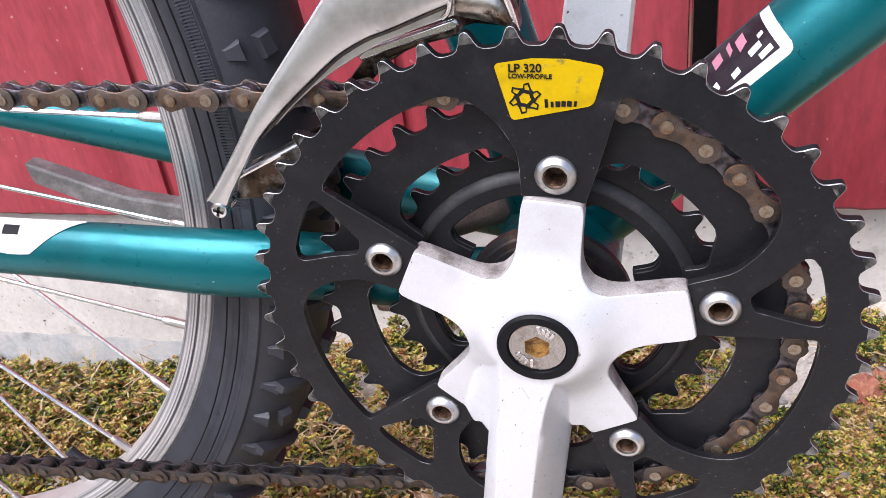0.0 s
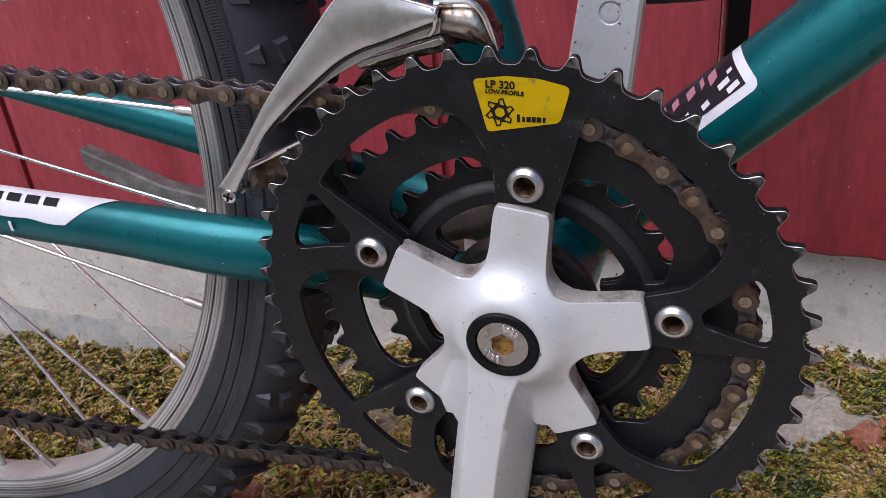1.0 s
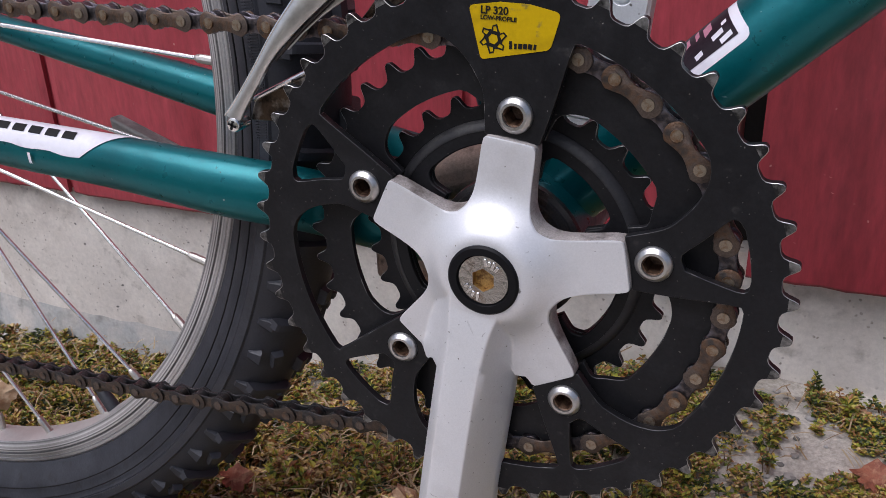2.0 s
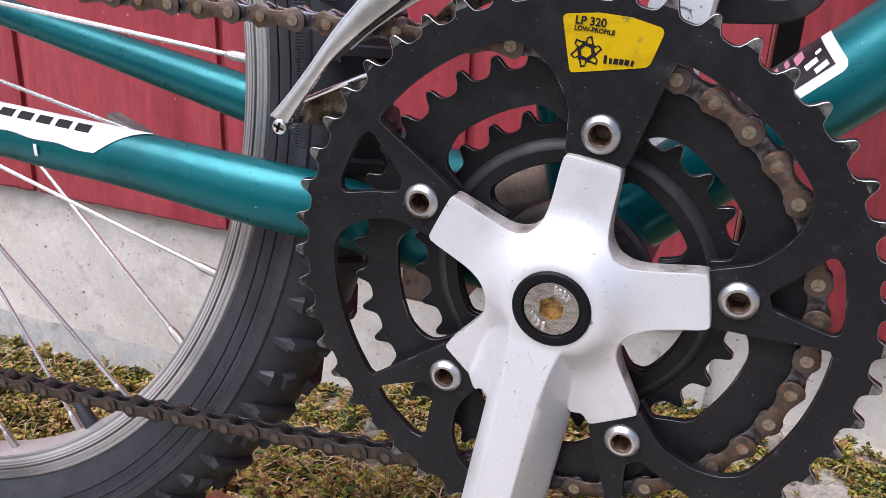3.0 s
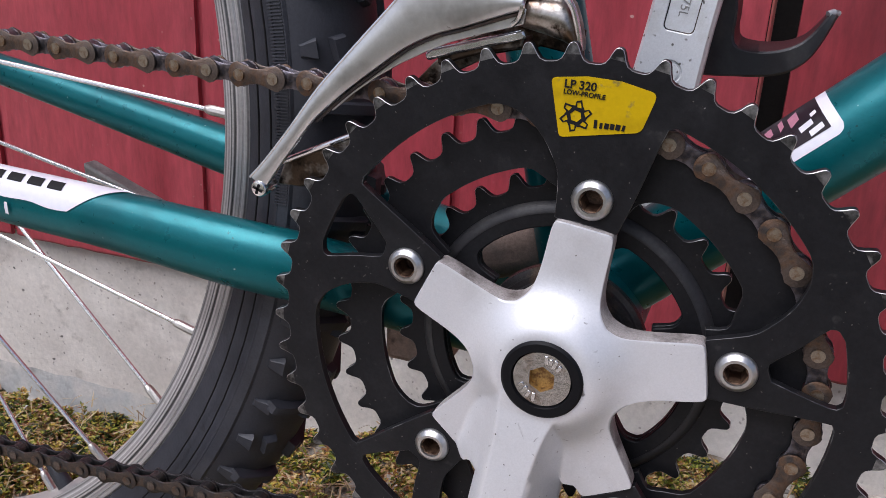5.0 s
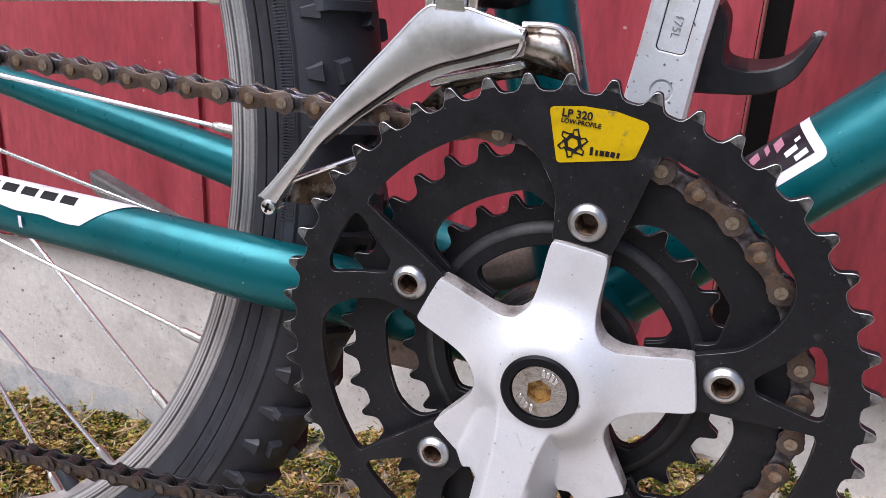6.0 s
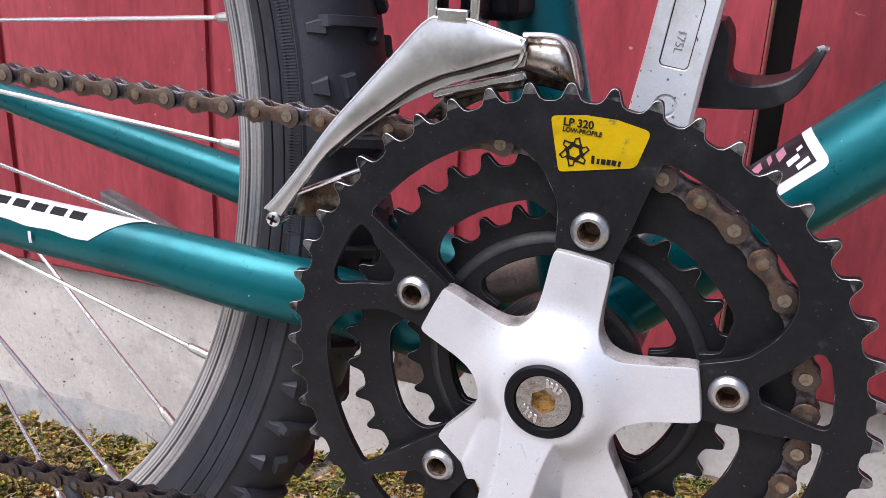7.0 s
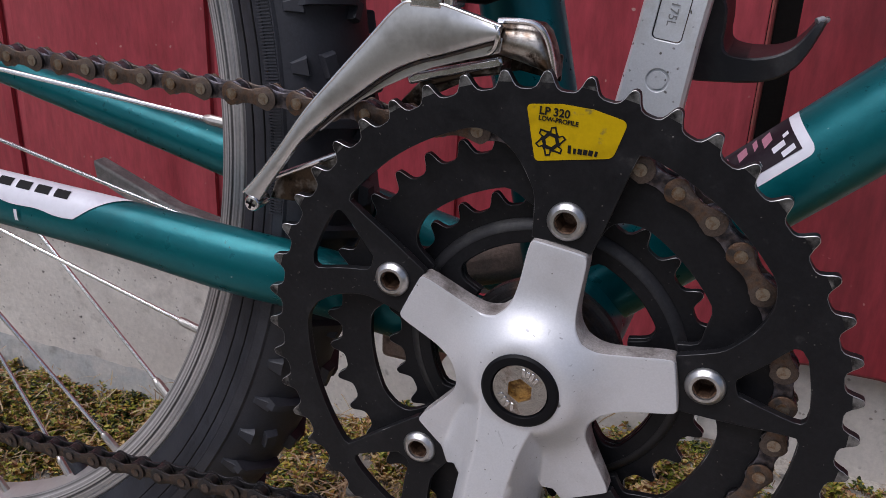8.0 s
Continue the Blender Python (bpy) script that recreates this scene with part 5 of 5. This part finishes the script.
tyre = part("tyre", build_tyre(), RUBBER, rear_wheel, "knobbly black tyre with greyed sidewalls", edge_mat=SIDEWALL, angle=35)
# paler than the sidewall: the ridge's highlight stripe is in this colour
BAND = mat("highlit_rubber_band", (0.030, 0.031, 0.038), 0.5, 0.0, spec=0.4, vary=[((0.020, 0.021, 0.026), 60, 0.45, 0.65)], grain=0.2, grain_scale=900, bump=0.2, bump_scale=900)
part("shoulder_band", lathe([(0.2986, -0.0250), (0.2990, -0.0261), (0.3030, -0.0259), (0.3038, -0.0250), (0.3034, -0.0235), (0.2990, -0.0235)], tuple(HUB), sides=180, closed=True), BAND, rear_wheel, "raised rubber band below the tread, coloured lighter for its highlight", angle=40)
for r in (0.2885, 0.2946):
    pts = [HUB + Vector((r * math.cos(2 * math.pi * k / 120), -math.sqrt(max(0, 1 - ((r - 0.2985) / 0.0245) ** 2)) * 0.0255 - 0.0001, r * math.sin(2 * math.pi * k / 120))) for k in range(122)]
    part("moulded_line", sweep(pts, 0.00035, 6, caps=False), INK, rear_wheel)


def build_spokes():
    for k in range(32):
        th = 9.85 - 11.25 * k
        near = k % 2 == 1
        sign = 1 if k % 4 in (0, 1) else -1
        y_hub = MID - 0.029 if near else MID + 0.026
        a = radians(th)
        nip = HUB + Vector((math.cos(a), 0, math.sin(a))) * (R_IN - 0.001) + Vector((0, -0.002 if near else 0.002, 0))
        b = radians(th + sign * 74)
        hub = Vector((HUB.x + 0.0235 * math.cos(b), y_hub, HUB.z + 0.0235 * math.sin(b)))
        d = (hub - nip).normalized()
        part("spoke", sweep([nip + d * 0.006, hub], 0.00105, 10), SPOKE, rear_wheel)
        part("nipple", sweep([nip - d * 0.003, nip + d * 0.0085, nip + d * 0.0105, nip + d * 0.0118], [0.0021, 0.0021, 0.0019, 0.0013], 10), BRASS, rear_wheel)


build_spokes()
d = Vector((math.cos(radians(VALVE)), 0, math.sin(radians(VALVE))))
part("valve", sweep([HUB + d * (R_IN + 0.001), HUB + d * (R_IN - 0.012), HUB + d * (R_IN - 0.013), HUB + d * (R_IN - 0.022)], [0.0042, 0.0036, 0.0030, 0.0030], 16), RUBBER, rear_wheel, "black rubber valve stem")
part("hub", lathe([(0.0, -0.062), (0.005, -0.062), (0.005, -0.036), (0.026, -0.0300), (0.026, -0.0265), (0.012, -0.020), (0.010, 0.014), (0.014, 0.024), (0.026, 0.0255), (0.026, 0.0285), (0.010, 0.036), (0.005, 0.06), (0.0, 0.06)], tuple(HUB), sides=40), ALLOY, rear_wheel, "alloy hub")
part("sprocket", lathe([(0.012, -0.0385), (0.0285, -0.0385), (0.0285, -0.0360), (0.012, -0.0360)], tuple(HUB), sides=40, closed=True), DIRTY, rear_wheel, "dirty steel sprocket")

# folded kickstand beside the far chainstay
bm = bmesh.new()
loop = [(-0.2885, -0.0035), (-0.2870, -0.0150), (-0.236, -0.036), (-0.150, -0.050), (-0.05, -0.034), (-0.05, -0.024), (-0.150, -0.036), (-0.236, -0.0225)]
plate([loop], 0.118, 0.128, bm)
stand = part("kickstand", bm, STAND, bicycle, "folded weathered grey kickstand", bevel=0.0015)
bm = bmesh.new()
vs = box(bm, tuple(rel(-49, 44, 5)), tuple(rel(-15, 60, 24)))
bmesh.ops.transform(bm, matrix=Matrix.Translation(rel(-31, 54, 16)) @ Matrix.Rotation(radians(-20), 4, "Y") @ Matrix.Translation(-rel(-31, 54, 16)), verts=vs)
part("mounting_plate", bm, BROWN, stand, "rusty brown clamp plate", bevel=0.007, segments=4)
bm = bmesh.new()
box(bm, tuple(rel(-86, 66, -50)), tuple(rel(-58, 116, -31)))
part("foot_bracket", bm, BROWN, stand, "rusty brown bracket", bevel=0.003)


# ---- weeds, leaves and stones ----
rng = np.random.default_rng(7)


def weed_density(x, y):
    n1 = noise.noise(Vector((x * 7, y * 7, 11)))
    n2 = noise.noise(Vector((x * 22, y * 22, 3)))
    d = 0.80 + 0.5 * n1 + 0.45 * n2
    if x > 0.02:
        k = min(1, (x - 0.02) / 0.08)
        bare = 1.0 if n1 + 0.8 * n2 + 1.1 * min(1.0, max(0.0, (0.27 - y) / 0.1)) > 0.12 else 0.05
        d = d * (1 - k) + bare * k
    return d


def build_weeds(count, name, x0, x1, y0, y1, tall, leaf=1.0, spread=0.011, stems=14):
    """Cushions of short stems, each stem ending in a small rosette of folded leaves."""
    verts, faces = [], []
    stems_v, stems_f = [], []
    made = tries = 0
    while made < count and tries < count * 4:
        tries += 1
        cx, cy = rng.uniform(x0, x1), rng.uniform(y0, y1)
        if rng.uniform() > weed_density(cx, cy):
            continue
        made += 1
        high = tall * rng.uniform(0.45, 1.15) * (0.9 if cx < -0.2 else 0.42 if cx > 0.03 else 0.85) * (1.0 - 0.6 * min(1.0, max(0.0, (cy - 0.17) / 0.13)))
        high *= 0.8 + 0.9 * max(-0.5, noise.noise(Vector((cx * 19, cy * 19, 7))))
        wide = spread * rng.uniform(0.6, 1.25)
        vigour = rng.uniform(0.75, 1.25)
        for _ in range(stems):
            off = Vector((rng.normal(0, 0.55), rng.normal(0, 0.55), 0))
            k = min(1.0, off.length)
            x, y = cx + off.x * wide, cy + off.y * wide
            h = high * (1.0 - 0.55 * k * k) * rng.uniform(0.7, 1.08)
            base = Vector((cx + off.x * wide * 0.5, cy + off.y * wide * 0.5, ground_height(x, y)))
            top = Vector((x, y, base.z + h))
            lean = (top - base).normalized()
            n = rng.integers(7, 11)
            for i in range(n):
                f = 1.0 - 0.42 * (i / n) ** 1.6
                p = base + (top - base) * f
                az = i * 2.4 + rng.uniform(0, 0.8)
                out = (Vector((math.cos(az), math.sin(az), rng.uniform(0.0, 0.9) if i > 2 else rng.uniform(0.6, 1.8))) + lean * 0.2).normalized()
                size = rng.uniform(0.0030, 0.0066) * vigour * leaf * (0.75 if i < 3 else 1.0)
                side = out.cross(Vector((0, 0, 1))).normalized()
                up = side.cross(out).normalized()
                side *= size * rng.uniform(0.2, 0.38)
                fold = up * size * rng.uniform(0.05, 0.25)
                sag = up * size * -rng.uniform(0.0, 0.4)
                # two halves meeting along the midrib
                b = len(verts)
                verts += [tuple(p), tuple(p + out * size * 0.45 + side + fold), tuple(p + out * size * 0.85 + side * 0.5 + fold * 0.5 + sag * 0.6), tuple(p + out * size + sag), tuple(p + out * size * 0.85 - side * 0.5 + fold * 0.5 + sag * 0.6), tuple(p + out * size * 0.45 - side + fold)]
                faces += [(b, b + 1, b + 2, b + 3), (b, b + 3, b + 4, b + 5)]
            if rng.uniform() < 0.35:
                b = len(stems_v)
                w = Vector((0.0004, 0.0002, 0))
                stems_v += [tuple(base - w), tuple(base + w), tuple(top + w * 0.5), tuple(top - w * 0.5)]
                stems_f.append((b, b + 1, b + 2, b + 3))
    me = bpy.data.meshes.new(name)
    me.from_pydata(verts, [], faces)
    me.materials.append(WEED)
    tagged(new(name, me), "low green and browning weeds along the footing", "weeds", kind="stuff")
    ms = bpy.data.meshes.new("dry_stems")
    ms.from_pydata(stems_v, [], stems_f)
    ms.materials.append(STRAW)
    tagged(new("dry_stems", ms), "thin dry brown stems among the weeds", "weeds", kind="stuff")


build_weeds(2300, "weeds", -0.85, 0.045, -0.06, 0.325, 0.050, stems=12)
build_weeds(2000, "weeds", 0.02, 0.36, -0.06, 0.325, 0.050, 0.7, spread=0.010, stems=9)
# taller sprigs against the footing
for x0, n, tall in ((-0.585, 3, 0.15), (-0.50, 2, 0.10), (0.010, 2, 0.10), (0.095, 6, 0.20), (0.135, 5, 0.17), (0.02, 2, 0.10)):
    build_weeds(n, "weeds", x0, x0 + 0.022, 0.302, 0.322, tall, 0.9, spread=0.009, stems=4)


def build_straw(count):
    """Dead grass blades and needles lying over the ground."""
    verts, faces = [], []
    for _ in range(count):
        x, y = (rng.uniform(-0.22, 0.0), rng.uniform(0.0, 0.2)) if rng.uniform() < 0.45 else (rng.uniform(-0.8, 0.36), rng.uniform(-0.06, 0.325))
        z = ground_height(x, y) + rng.uniform(0.002, 0.03 if x < 0 else 0.012)
        az = rng.uniform(0, 6.28)
        d = Vector((math.cos(az), math.sin(az), rng.normal(0, 0.25))) * rng.uniform(0.003, 0.010 if x > 0 else 0.014)
        s = Vector((-d.y, d.x, 0)).normalized() * rng.uniform(0.0003, 0.0007)
        c = Vector((x, y, z))
        bend = Vector((0, 0, rng.uniform(0, 0.003)))
        b = len(verts)
        verts += [tuple(c - d - s), tuple(c - d + s), tuple(c + bend + s), tuple(c + bend - s), tuple(c + d)]
        faces += [(b, b + 1, b + 2, b + 3), (b + 3, b + 2, b + 4)]
    me = bpy.data.meshes.new("dead_grass")
    me.from_pydata(verts, [], faces)
    me.materials.append(STRAW)
    return tagged(new("dead_grass", me), "short dead straw-coloured grass blades", "grass", kind="stuff")


build_straw(5200)


def build_pebbles(count):
    verts, faces = [], []
    ico = bmesh.new()
    bmesh.ops.create_icosphere(ico, subdivisions=1, radius=1.0)
    ico.verts.ensure_lookup_table()
    base = [v.co.copy() for v in ico.verts]
    tri = [[v.index for v in f.verts] for f in ico.faces]
    ico.free()
    for _ in range(count):
        x, y = rng.uniform(-0.7, 0.36), rng.uniform(-0.05, 0.33)
        if x < 0 and rng.uniform() < 0.7:
            continue
        r = rng.uniform(0.001, 0.0035)
        b = len(verts)
        sc = (rng.uniform(0.8, 1.5), rng.uniform(0.8, 1.3), rng.uniform(0.5, 0.8))
        z = ground_height(x, y) + r * 0.3
        verts += [(x + c.x * r * sc[0], y + c.y * r * sc[1], z + c.z * r * sc[2]) for c in base]
        faces += [[b + i for i in t] for t in tri]
    me = bpy.data.meshes.new("pebbles")
    me.from_pydata(verts, [], faces)
    me.materials.append(PEBBLE)
    return tagged(new("pebbles", me), "small pale pebbles and grit on the soil", "pebbles", kind="stuff")


build_pebbles(1500)


def fallen_leaf(x, y, z, size, turn, tip, kind, label):
    """A dry, curled, lobed leaf on the weeds."""
    bm = bmesh.new()
    n = 26
    rows = []
    for ring, f in enumerate((0.0, 0.35, 0.7, 1.0)):
        row = []
        for k in range(n):
            a = 2 * math.pi * k / n
            r = size * f * (0.62 + 0.30 * abs(math.cos(a * 2.5)) + 0.14 * math.cos(a)) * (1 + 0.10 * math.sin(a * 11 + turn))
            h = size * 0.22 * f * f * math.sin(a * 2 + turn) + 0.06 * size * math.sin(a * 7) * f
            row.append(bm.verts.new((r * math.cos(a), r * math.sin(a) * 0.8, h)))
        rows.append(row)
    for a, b in zip(rows[1:], rows[2:]):
        for k in range(n):
            bm.faces.new((a[k], a[(k + 1) % n], b[(k + 1) % n], b[k]))
    bm.faces.new(rows[1])
    for v in rows[0]:
        bm.verts.remove(v)
    ext = bmesh.ops.extrude_face_region(bm, geom=bm.faces[:])
    bmesh.ops.translate(bm, verts=[v for v in ext["geom"] if isinstance(v, bmesh.types.BMVert)], vec=(0, 0, 0.0003))
    bmesh.ops.recalc_face_normals(bm, faces=bm.faces)
    ob = obj("fallen_leaf", bm, LEAF_TAN if kind else LEAF_RED)
    ob.matrix_basis = pose(x, y, z, tip[0], tip[1], math.degrees(turn))
    return tagged(ob, label, "leaf", "fallen leaves")


fallen_leaf(0.152, 0.228, 0.048, 0.016, 0.4, (25, 5), 0, "curled reddish-brown dead leaf on low weeds")
fallen_leaf(0.168, 0.240, 0.046, 0.011, 2.1, (30, -10), 0, "curled reddish-brown dead leaf on low weeds")
fallen_leaf(-0.432, 0.10, 0.043, 0.015, 1.2, (55, 10), 1, "pale tan dead leaf caught upright in weeds")
fallen_leaf(-0.083, 0.085, 0.064, 0.017, 2.6, (40, -10), 1, "pale tan dead leaf lying on weeds")
fallen_leaf(-0.213, 0.090, 0.042, 0.012, 0.9, (35, 15), 0, "orange-brown dead leaf lying under the tyre")
fallen_leaf(-0.150, 0.075, 0.045, 0.018, 3.9, (30, 0), 0, "orange-brown dead leaf lying on weeds")

# the weeds thin out along the footing to either side
for x0, x1, n in ((-1.35, -0.85, 500), (-2.2, -1.35, 300), (0.36, 0.75, 380), (0.75, 1.5, 260)):
    build_weeds(n, "weeds", x0, x1, -0.12, 0.32, 0.050, spread=0.012, stems=7)
